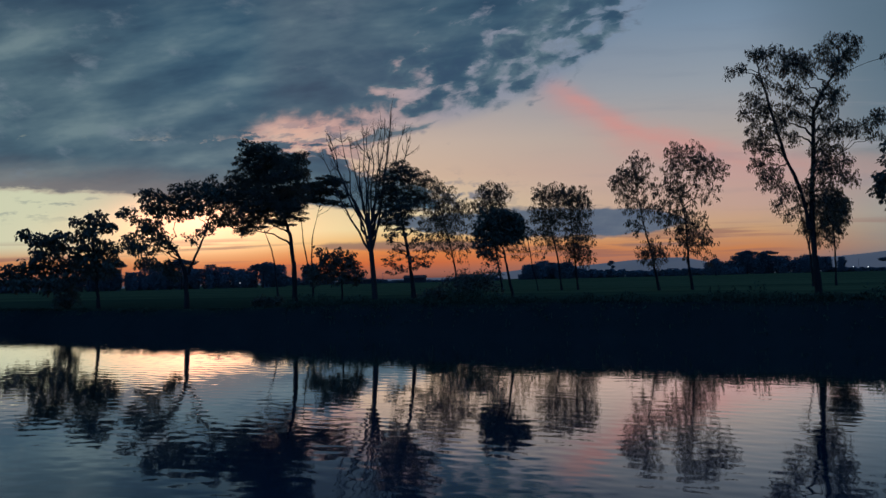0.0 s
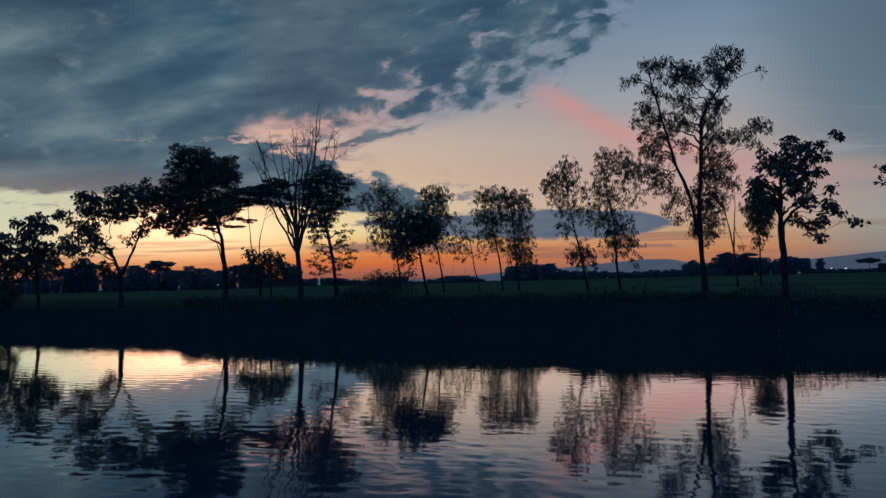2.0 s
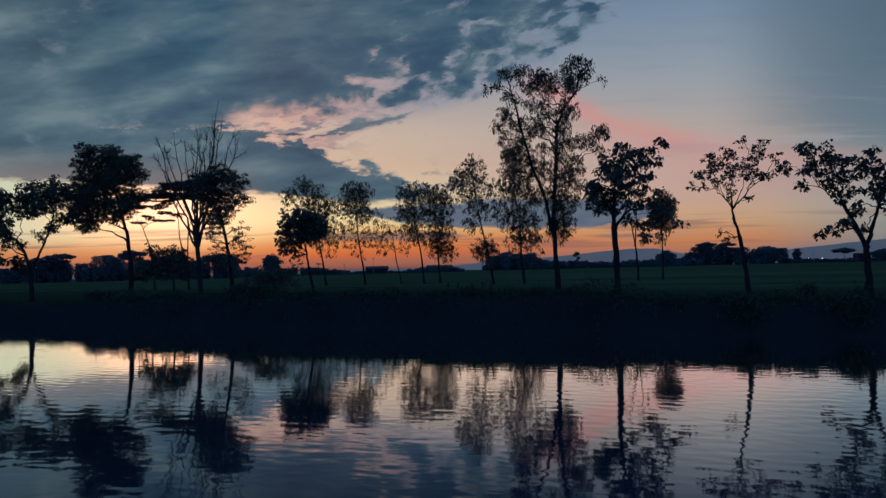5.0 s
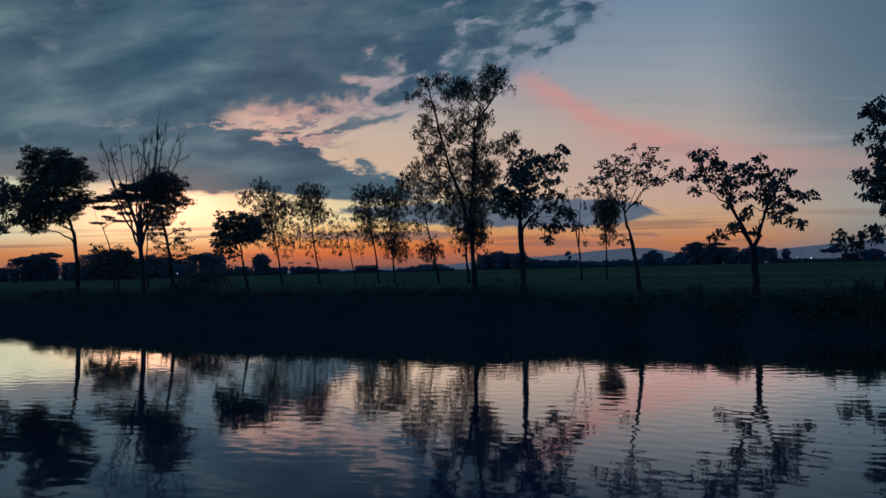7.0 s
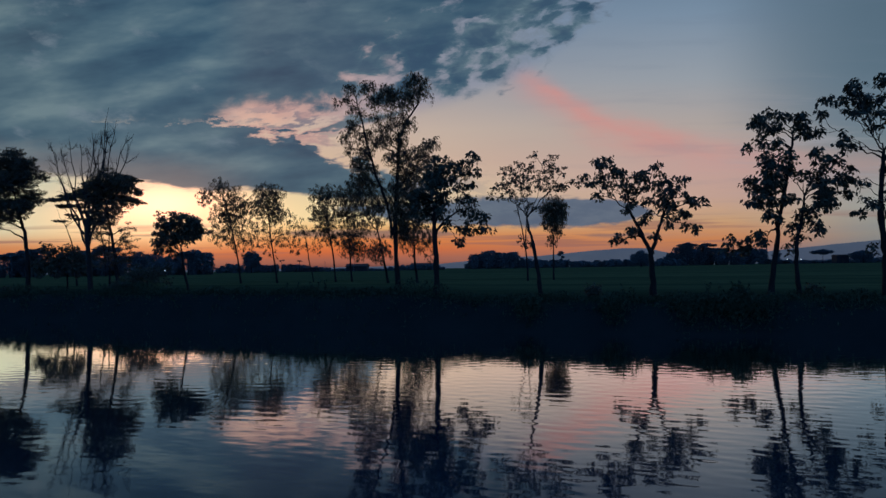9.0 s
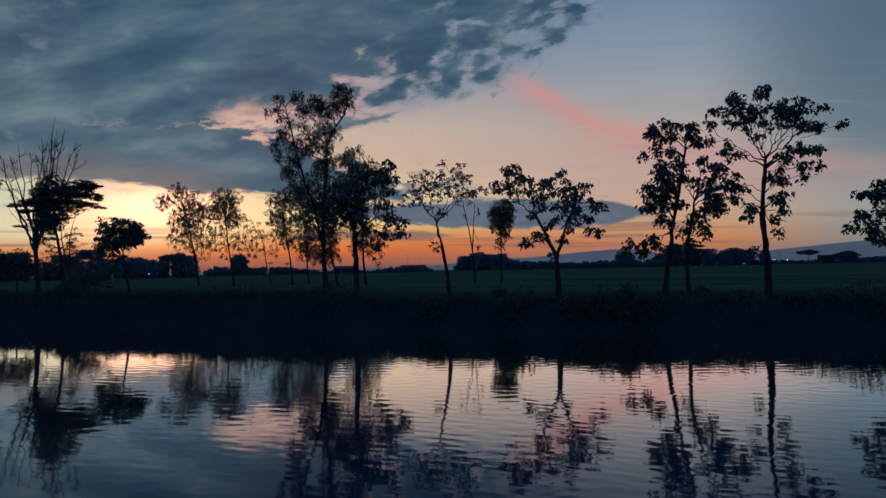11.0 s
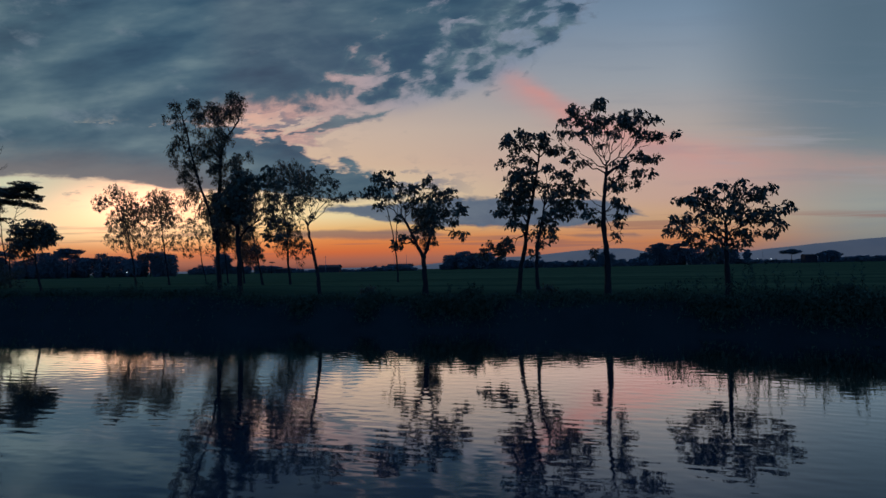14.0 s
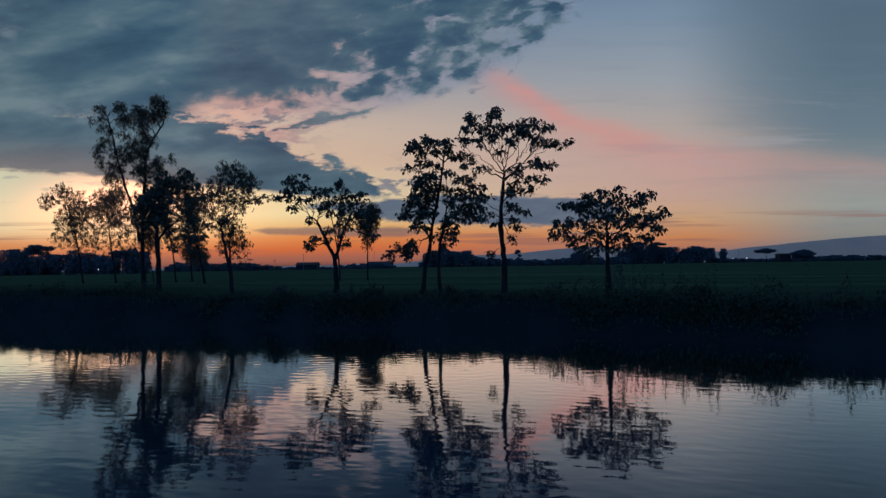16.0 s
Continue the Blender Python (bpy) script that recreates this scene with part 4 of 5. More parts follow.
tree("drooping_tree", "tallest tree, two-stemmed, airy crown of drooping leaves", (19.62, 32.64), "droop", 0.18,
     [(-0.02, 0), (-0.16, 2.67), (-0.14, 4.77), (-0.01, 6.56), (0.14, 9.12), (0.66, 10.16), (1.28, 11.05), (1.49, 12.01)],
     [(0.64, 12.14, 0.26), (1.1, 12.43, 0.26), (1.53, 12.26, 0.23), (1.97, 12.0, 0.23), (1.8, 11.64, 0.2), (0.77, 11.53, 0.26), (1.2, 11.21, 0.23), (1.5, 11.5, 0.2), (1.03, 10.61, 0.23), (0.71, 10.01, 0.23), (1.14, 9.69, 0.2), (0.4, 9.57, 0.26), (0.82, 9.1, 0.23), (0.22, 8.82, 0.26), (0.65, 8.5, 0.2, 0.8), (1.96, 8.0, 0.17), (2.4, 8.14, 0.2), (2.71, 8.43, 0.17), (2.83, 7.97, 0.14), (2.23, 7.54, 0.14, 0.8), (2.66, 7.37, 0.12, 0.7), (1.8, 7.71, 0.12, 0.6), (2.8, 10.84, 0.12, 0.5)], seed=20,
     side=[(-0.99, 12.06, 0.32), (-0.55, 11.89, 0.32), (-0.12, 11.72, 0.32), (-0.73, 11.22, 0.32), (-0.14, 10.96, 0.29), (-1.18, 11.15, 0.23), (-0.61, 10.46, 0.26), (-1.21, 10.18, 0.26), (-0.49, 9.6, 0.26), (-1.1, 9.26, 0.32), (-0.67, 8.76, 0.26), (-1.41, 8.67, 0.23), (-0.84, 8.04, 0.26), (0.48, 7.75, 0.29), (0.92, 7.89, 0.29), (1.37, 8.02, 0.23), (0.3, 7.09, 0.29), (0.95, 7.07, 0.32), (0.57, 6.48, 0.32), (1.22, 6.46, 0.26), (0.11, 5.9, 0.32), (0.78, 5.76, 0.32), (1.48, 5.55, 0.23), (0.38, 5.14, 0.32), (1.02, 4.97, 0.26), (-0.44, 5.31, 0.29), (-0.23, 4.56, 0.38), (0.44, 4.39, 0.38), (-0.12, 3.75, 0.38), (0.52, 3.64, 0.35), (-0.43, 3.34, 0.23), (0.15, 3.02, 0.29)],
     stem=[(-0.31, 3.27), (-0.6, 5.08), (-1.3, 6.91), (-1.82, 9.04), (-2.26, 10.89), (-2.44, 11.57)],
     more=[(-3.86, 11.41, 0.14, 0.7), (-3.25, 11.54, 0.2, 0.8), (-2.64, 11.97, 0.23), (-2.03, 12.25, 0.26), (-1.58, 12.23, 0.2), (-1.9, 11.64, 0.2, 0.8), (-2.53, 10.75, 0.2, 0.8), (-2.09, 10.42, 0.23, 0.9), (-2.85, 10.0, 0.23), (-2.57, 9.53, 0.26), (-3.18, 9.16, 0.2), (-2.29, 9.21, 0.26), (-1.83, 9.5, 0.23), (-2.76, 8.47, 0.26), (-2.26, 8.15, 0.29), (-1.73, 8.13, 0.26), (-2.78, 7.71, 0.26), (-2.21, 7.24, 0.29), (-1.61, 7.22, 0.23, 0.8), (-2.52, 6.65, 0.29), (-1.88, 6.32, 0.29), (-2.26, 5.73, 0.29), (-1.61, 5.56, 0.29, 0.8), (-1.25, 5.04, 0.26, 0.8), (-1.71, 4.51, 0.23, 0.8), (-1.28, 3.99, 0.2, 0.8)], stem_radius=0.1,
     thick=1.7, slant=0.26, skew=(-0.154, -0.79))
tree("drooping_tree", "thin forked tree, almost bare, out in the field", (29.11, 54.23), "droop", 0.11,
     [(0.25, 0), (0.18, 1.6), (0.02, 3.1), (-0.3, 5.2), (-0.75, 7.4)],
     [(-0.85, 8.2, 0.3, 0.25), (-1.3, 7.4, 0.25, 0.2), (-0.6, 6.4, 0.2, 0.2)], seed=21,
     stem=[(0.04, 3.0), (0.14, 4.6), (0.3, 7.4)],
     more=[(0.4, 8.3, 0.3, 0.25), (-0.1, 7.6, 0.2, 0.2), (0.6, 6.8, 0.25, 0.2), (0.9, 3.3, 0.3, 0.3)], stem_radius=0.07)
tree("drooping_tree", "thin tree with one dense hanging tuft of leaves", (31.95, 55.89), "droop", 0.1,
     [(-0, 0), (-0.01, 2.83), (0, 4.91)],
     [(0.2, 6.95, 0.78, 1.4), (-0.42, 6.5, 0.6, 1.3), (0.72, 6.6, 0.6, 1.3), (-0.26, 5.5, 0.62, 1.4), (0.42, 5.6, 0.6, 1.3), (0.3, 4.5, 0.5), (-0.1, 3.6, 0.42, 0.8)], seed=22, thick=1.8)
tree("broadleaf_tree", "dense dark broad-leaved tree with a straight trunk", (21.97, 29.12), "broad", 0.2,
     [(0.04, 0), (0.02, 2.08), (-0.04, 3.42), (-0.04, 4.47), (0.12, 5.66)],
     [(0.36, 7.0, 0.32), (0.81, 6.99, 0.2), (-0.09, 6.87, 0.26), (0.56, 6.54, 0.32), (0.04, 6.26, 0.32), (-0.4, 6.28, 0.2), (1.1, 6.83, 0.12), (-0.27, 5.67, 0.32), (0.33, 5.8, 0.38), (-0.72, 5.54, 0.26), (-1.03, 5.25, 0.26), (0.93, 6.08, 0.14), (-0.14, 5.07, 0.38), (0.46, 5.05, 0.32), (-0.68, 4.94, 0.32), (-1.05, 4.5, 0.2), (-0.01, 4.41, 0.32), (-0.61, 4.33, 0.2), (0.58, 4.3, 0.2)], seed=23,
     stem=[(-0.01, 3.27), (0.49, 4.0), (1.18, 4.43)],
     more=[(1.49, 6.96, 0.12), (1.85, 7.1, 0.17), (2.16, 7.24, 0.14), (1.24, 6.52, 0.12), (1.78, 6.51, 0.17), (2.22, 6.49, 0.12), (1.52, 5.98, 0.14), (1.97, 5.96, 0.12), (1.22, 5.63, 0.14), (1.8, 5.31, 0.14), (1.35, 5.02, 0.17), (2.09, 4.85, 0.14), (1.63, 4.57, 0.2), (2.22, 4.34, 0.17), (2.66, 4.24, 0.12), (1.91, 3.96, 0.14), (2.5, 3.8, 0.14), (2.79, 3.43, 0.12, 0.8), (2.34, 3.5, 0.12), (1.75, 3.52, 0.12, 0.7), (1.31, 3.53, 0.12, 0.6), (1.29, 2.79, 0.12, 0.8), (1.59, 3.17, 0.12, 0.7), (0.72, 3.7, 0.12, 0.6)], stem_radius=0.09,
     thick=1.4, slant=0.02)
tree("fan_tree", "fan-shaped small-leaved tree with open forked limbs", (27.23, 26.46), "small", 0.13,
     [(0.08, 0), (-0.1, 1.56), (-0.32, 2.75), (-0.51, 3.64), (-0.59, 4.09)],
     [(-0.23, 7.0, 0.15), (-0.95, 6.57, 0.15), (-1.34, 6.4, 0.18), (-1.71, 6.2, 0.18), (-1.86, 5.76, 0.15), (-1.51, 5.6, 0.18), (-1.05, 6.04, 0.21), (-0.6, 6.33, 0.21), (-0.46, 5.88, 0.21), (-0.24, 6.56, 0.18), (0.05, 6.16, 0.24), (0.44, 6.54, 0.24), (0.66, 6.89, 0.12), (0.89, 6.44, 0.18), (1.03, 6.14, 0.15), (0.58, 6.0, 0.21)], seed=24,
     side=[(0.13, 5.56, 0.21), (-0.91, 5.59, 0.21), (-1.37, 5.15, 0.15, 0.8), (-1.82, 5.01, 0.12, 0.8), (-2.11, 5.41, 0.15), (-0.47, 5.43, 0.18), (0.72, 5.55, 0.21), (1.17, 5.69, 0.18), (1.46, 5.53, 0.12), (1.71, 5.77, 0.12), (2.06, 5.73, 0.12, 0.8), (-0.34, 4.68, 0.12, 0.7), (-0.19, 4.38, 0.12, 0.7), (-0.99, 4.84, 0.12, 0.6), (-0.72, 3.05, 0.12, 0.8), (-0.52, 2.75, 0.12, 0.7), (-2.35, 5.11, 0.12, 0.7)],
     thick=1.35, slant=-0.05)
tree("broadleaf_tree", "broad-leaved tree with wide forked crown on the bank", (33.08, 27.33), "broad", 0.19,
     [(-0.04, 0), (-0.09, 1.44), (-0.13, 2.19), (-0.56, 3.11), (-1.14, 4.34)],
     [(-2.53, 6.96, 0.14), (-1.99, 7.01, 0.14), (-2.3, 6.59, 0.2), (-1.88, 6.4, 0.17), (-2.7, 6.3, 0.14), (-3.31, 6.13, 0.12), (-3.02, 5.6, 0.12), (-2.5, 5.89, 0.2), (-1.95, 5.88, 0.17), (-1.34, 6.17, 0.14), (-2.11, 5.43, 0.2), (-2.73, 5.2, 0.14), (-1.35, 5.56, 0.14), (-1.21, 5.1, 0.12), (-0.58, 6.25, 0.12), (-0.18, 6.45, 0.12), (0.19, 6.53, 0.12), (-0.59, 5.85, 0.2), (-0.9, 5.55, 0.14), (-0.45, 5.39, 0.23), (-0.76, 4.94, 0.2), (-0.49, 3.72, 0.14, 0.8), (-0.8, 3.27, 0.14, 0.8), (-1.57, 2.98, 0.12, 0.8), (-1.16, 3.28, 0.12, 0.8), (-1.87, 2.84, 0.12, 0.8), (-1.38, 4.34, 0.12, 0.7)], seed=25,
     stem=[(-0.1, 2.16), (0.16, 2.94), (0.49, 4.0), (0.81, 4.75)],
     more=[(0.48, 5.98, 0.2), (0.93, 5.97, 0.17), (0.32, 5.61, 0.23), (0.92, 5.51, 0.26), (1.37, 5.5, 0.2), (0.52, 5.12, 0.26), (1.05, 4.9, 0.26), (-0.0, 4.92, 0.14), (1.53, 5.8, 0.12), (1.82, 5.09, 0.17), (2.11, 4.87, 0.12), (1.8, 4.58, 0.14), (2.32, 4.66, 0.12, 0.8), (0.44, 4.46, 0.2), (1.04, 4.29, 0.2), (1.64, 4.13, 0.12, 0.8), (-0.17, 4.17, 0.14, 0.8), (0.42, 3.55, 0.12, 0.7), (0.25, 3.09, 0.12, 0.7), (0.73, 3.84, 0.14, 0.7), (1.77, 3.52, 0.12, 0.7), (2.07, 3.36, 0.12, 0.6)], stem_radius=0.11,
     thick=1.1, slant=0.12)
tree("broadleaf_tree", "crooked broad-leaved tree with layered crown and low limb", (38.01, 25.61), "broad", 0.15,
     [(0.04, 0), (0.19, 1.39), (0.46, 2.64), (0.64, 3.9), (0.98, 5.47), (1.22, 6.74), (1.33, 7.68)],
     [(0.3, 8.81, 0.14), (-0.24, 8.4, 0.2), (-0.66, 8.09, 0.12), (-0.02, 8.08, 0.2), (0.55, 8.39, 0.2), (0.86, 8.17, 0.14), (1.34, 8.38, 0.17), (1.65, 8.25, 0.17), (1.49, 7.94, 0.14), (0.06, 7.54, 0.12, 0.7), (0.53, 7.31, 0.12, 0.6), (-0.73, 7.14, 0.12, 0.7), (-0.26, 6.91, 0.12, 0.6), (1.8, 7.68, 0.12, 0.7), (2.28, 7.83, 0.12, 0.7), (1.01, 7.37, 0.12, 0.5)], seed=26,
     side=[(0.37, 6.68, 0.17), (0.05, 6.37, 0.17), (0.68, 6.43, 0.2), (-0.27, 6.12, 0.2), (0.2, 5.96, 0.27), (0.67, 5.86, 0.23), (-0.44, 5.49, 0.2), (0.03, 5.49, 0.27), (0.57, 5.32, 0.23), (-0.6, 5.12, 0.17), (0.02, 4.85, 0.27), (-0.14, 4.38, 0.2), (-0.77, 4.55, 0.14), (-1.02, 4.4, 0.12), (0.49, 4.53, 0.17), (-0.31, 3.76, 0.14), (0.16, 3.75, 0.14), (-0.48, 2.97, 0.12), (-0.95, 2.66, 0.17), (-0.33, 2.5, 0.14), (-1.42, 2.67, 0.17), (-1.74, 2.2, 0.14), (-0.8, 2.19, 0.14)],
     thick=1.8, slant=-0.02)
tree("broadleaf_tree", "slim broad-leaved tree standing close beside another", (39.01, 24.88), "broad", 0.13,
     [(0.04, 0), (-0.03, 1.38), (0.02, 2.61), (0.26, 3.85), (0.43, 4.77)],
     [(0.45, 6.48, 0.14), (0.92, 6.47, 0.14), (0.14, 6.01, 0.14), (0.6, 5.7, 0.17), (1.38, 6.15, 0.14), (1.69, 6.3, 0.14), (1.99, 5.99, 0.14), (2.46, 5.83, 0.12), (1.21, 5.53, 0.2), (1.67, 5.37, 0.2), (2.14, 5.37, 0.17), (0.74, 5.08, 0.23), (1.36, 4.91, 0.23), (1.82, 4.75, 0.2), (2.28, 4.74, 0.12), (0.73, 4.3, 0.23), (1.5, 4.29, 0.2), (1.96, 4.28, 0.12), (0.41, 3.84, 0.23), (0.87, 3.53, 0.2), (0.1, 3.38, 0.17), (0.71, 3.07, 0.17), (0.24, 2.76, 0.14), (-0.22, 3.08, 0.12), (-0.39, 2.16, 0.12, 0.7)], seed=27,
     thick=1.7, slant=0.01)
tree("broadleaf_tree", "tall broad-leaved tree with wide flat top and bare trunk", (42.34, 23.96), "broad", 0.2,
     [(0.1, 0), (0.1, 1.93), (-0.02, 3.14), (-0.03, 4.35), (0.12, 5.86), (0.22, 6.61)],
     [(-1.48, 9.24, 0.19), (-1.79, 9.16, 0.19), (-1.34, 9.06, 0.22), (-0.89, 9.05, 0.16), (-0.42, 9.37, 0.19), (-0.12, 9.52, 0.16), (-0.67, 9.35, 0.16), (0.03, 9.34, 0.19), (-0.13, 8.83, 0.22), (0.48, 9.03, 0.16), (-0.59, 8.65, 0.19), (-1.05, 8.45, 0.16), (-2.1, 8.52, 0.13), (-1.66, 8.15, 0.19), (-1.97, 7.76, 0.13), (-1.21, 7.99, 0.13), (0.45, 7.91, 0.13, 0.7), (-0.45, 7.98, 0.13, 0.7), (-0.0, 7.67, 0.12, 0.6), (-1.52, 7.24, 0.12), (-1.83, 6.85, 0.12), (-1.23, 6.78, 0.12), (-0.77, 6.93, 0.12, 0.7)], seed=28,
     side=[(0.93, 9.12, 0.22), (1.39, 9.17, 0.22), (1.84, 9.17, 0.19), (2.3, 9.22, 0.16), (2.6, 9.01, 0.13), (2.74, 8.7, 0.12), (1.08, 8.72, 0.22), (1.68, 8.71, 0.19), (0.62, 8.43, 0.19), (1.22, 8.33, 0.16), (1.98, 8.32, 0.19), (2.43, 8.1, 0.16), (2.88, 8.18, 0.16), (3.25, 8.24, 0.12), (3.58, 8.08, 0.12), (1.82, 7.89, 0.12, 0.8), (1.96, 7.25, 0.12), (2.41, 7.04, 0.13), (2.8, 6.94, 0.12), (1.8, 6.8, 0.12, 0.7)],
     stem=[(-0.02, 3.14), (-0.0, 4.35), (0.11, 5.55)],
     more=[(0.58, 6.45, 0.16), (0.88, 6.6, 0.12), (0.97, 6.15, 0.13), (0.57, 5.7, 0.16), (1.17, 5.69, 0.12), (1.48, 6.08, 0.12), (1.94, 6.19, 0.13), (2.23, 5.98, 0.12), (1.62, 5.53, 0.12), (0.41, 5.25, 0.12, 0.7), (-0.8, 5.42, 0.12, 0.8), (-1.11, 4.97, 0.12, 0.8), (-0.67, 4.36, 0.12, 0.7), (-0.97, 4.06, 0.12, 0.7), (-0.22, 3.9, 0.12, 0.6), (0.39, 4.64, 0.12, 0.8), (0.85, 4.7, 0.12, 0.8), (1.24, 4.57, 0.12, 0.8), (0.68, 3.97, 0.12, 0.8), (0.98, 3.73, 0.12, 0.7), (0.52, 2.98, 0.12, 0.8), (-0.61, 2.19, 0.12, 0.9)], stem_radius=0.06,
     thick=1.3, slant=0.1)
tree("broadleaf_tree", "low domed broad-leaved tree near the end of the row", (47.2, 20.63), "broad", 0.17,
     [(-0.07, 0), (-0.09, 1.56), (-0.12, 2.65), (-0.07, 3.6)],
     [(-2.11, 4.54, 0.12), (-1.78, 4.37, 0.12), (-1.28, 4.64, 0.14), (-1.0, 4.9, 0.12), (-0.88, 4.44, 0.17), (-1.43, 4.25, 0.12), (-0.46, 4.71, 0.14), (-0.32, 4.98, 0.12), (-0.05, 4.56, 0.17), (0.37, 4.97, 0.12), (0.64, 4.69, 0.17), (1.04, 4.55, 0.14), (0.21, 4.15, 0.2), (-0.47, 4.16, 0.2), (0.76, 4.14, 0.17), (1.47, 4.95, 0.12), (1.74, 4.76, 0.12), (2.01, 4.86, 0.12, 0.7), (1.32, 4.41, 0.12), (-1.03, 3.89, 0.14), (-0.43, 3.61, 0.2), (0.2, 3.6, 0.2), (0.89, 3.73, 0.14), (1.44, 3.86, 0.12), (1.85, 3.85, 0.12), (2.13, 3.93, 0.12, 0.8), (2.54, 3.98, 0.12, 0.7)], seed=29,
     side=[(-2.54, 3.45, 0.12), (-2.13, 3.55, 0.12), (-1.72, 3.63, 0.12), (-1.31, 3.49, 0.12), (-0.82, 3.21, 0.12, 0.8), (-2.14, 3.17, 0.12, 0.8), (-2.69, 3.02, 0.12), (-2.01, 2.81, 0.12), (-1.59, 2.94, 0.12), (-1.18, 2.88, 0.12), (-1.74, 2.54, 0.12, 0.8), (-1.19, 2.39, 0.12, 0.7), (-0.5, 2.93, 0.12, 0.8), (-0.51, 2.38, 0.12, 0.8), (0.19, 2.92, 0.12, 0.8), (0.74, 3.05, 0.12, 0.8), (1.15, 3.31, 0.12), (1.7, 3.44, 0.12), (2.12, 3.44, 0.12, 0.8), (2.39, 3.21, 0.12, 0.7), (1.96, 2.84, 0.12, 0.8), (1.42, 2.9, 0.12, 0.7), (0.86, 2.5, 0.12, 0.7), (0.31, 2.37, 0.12, 0.7), (-0.93, 1.98, 0.12, 0.6)],
     thick=1.5, slant=0.27)
dead_tree((-4.06, 41.31), 5)


# ---- far things ----
def far_woods(label, y, leaf, knots, seed, ragged=0.25):
    """A belt of woods beyond the fields; knots: (sideways, height of the crowns)."""
    rng = np.random.default_rng(seed)
    xs, hs = [k[0] for k in knots], [k[1] for k in knots]
    x, last = xs[0], xs[-1]
    centres = []
    while x < last:
        tall = max(float(np.interp(x, xs, hs)) * rng.uniform(1.1 - ragged * 1.1, 1.18 + ragged * 0.55), 1.0)
        wide = max(tall * rng.uniform(0.22, 0.42), leaf * 2)
        back = y + rng.uniform(0, 16)
        n = int(40 + 13.0 * wide * tall / leaf ** 2)
        ang = rng.uniform(0, 2 * math.pi, n)
        up = rng.uniform(0.0, 1.0, n) ** 0.85
        r = wide * np.sqrt(np.maximum(1 - (np.abs(up - 0.62) / 0.62) ** 2, 0.15)) * rng.uniform(0.3, 1.08, n)
        centres.append(np.stack([x + r * np.cos(ang), back + r * np.sin(ang), FIELD + up * tall], axis=1))
        x += wide * rng.uniform(0.3, 0.85)
    pos = np.concatenate(centres)
    size = leaf * rng.uniform(0.6, 1.3, len(pos))
    ob = part("far_woods", leaf_mesh(pos, size * 1.3, size, 0.1, rng), HAZED_WOODS)
    tagged(ob, label, "woods", kind="stuff")


far_woods("dark belt of tall woods at the edge of the field", 276, 0.6,
          [(-415, 6.0), (-325, 8.6), (-235, 6.9), (-193, 4.7), (-185, 5.6), (-173, 7.4), (-158, 7.9), (-145, 8.3), (-139, 7.1), (-127, 7.9), (-119, 7.6), (-108, 6.9), (-99, 7.9), (-91, 8.1), (-88, 6.0)], 41, 0.42)
far_woods("low scrub and small trees round the far houses", 474, 0.8,
          [(-160, 4.5), (-149, 5.5), (-139, 4.0), (-120, 4.2), (-109, 4.8), (-92, 3.6), (-74, 1.6), (-57, 1.4), (-37, 1.4), (-24, 3.0), (-12, 2.8), (0, 3.2), (9, 1.5)], 42, 0.4)
far_woods("dark grove and low hedge beyond the field", 582, 1.0,
          [(26, 4.0), (34, 10.8), (42, 13.0), (57, 12.6), (67, 12.4), (74, 8.6), (79, 6.6), (96, 5.2), (111, 5.8), (136, 4.4), (155, 5.0), (170, 5.6), (219, 4.4)], 43, 0.3)
far_woods("broad dark grove with uneven crowns beyond the field", 642, 1.0,
          [(216, 4.4), (226, 9.4), (234, 15.0), (247, 14.6), (258, 15.4), (266, 13.4), (277, 12.6), (292, 13.2), (308, 14.0), (319, 11.0), (323, 4.4), (358, 2.6), (395, 3.0), (409, 3.6), (426, 4.0), (440, 5.2), (473, 4.2), (530, 4.0), (650, 7), (770, 6)], 44)


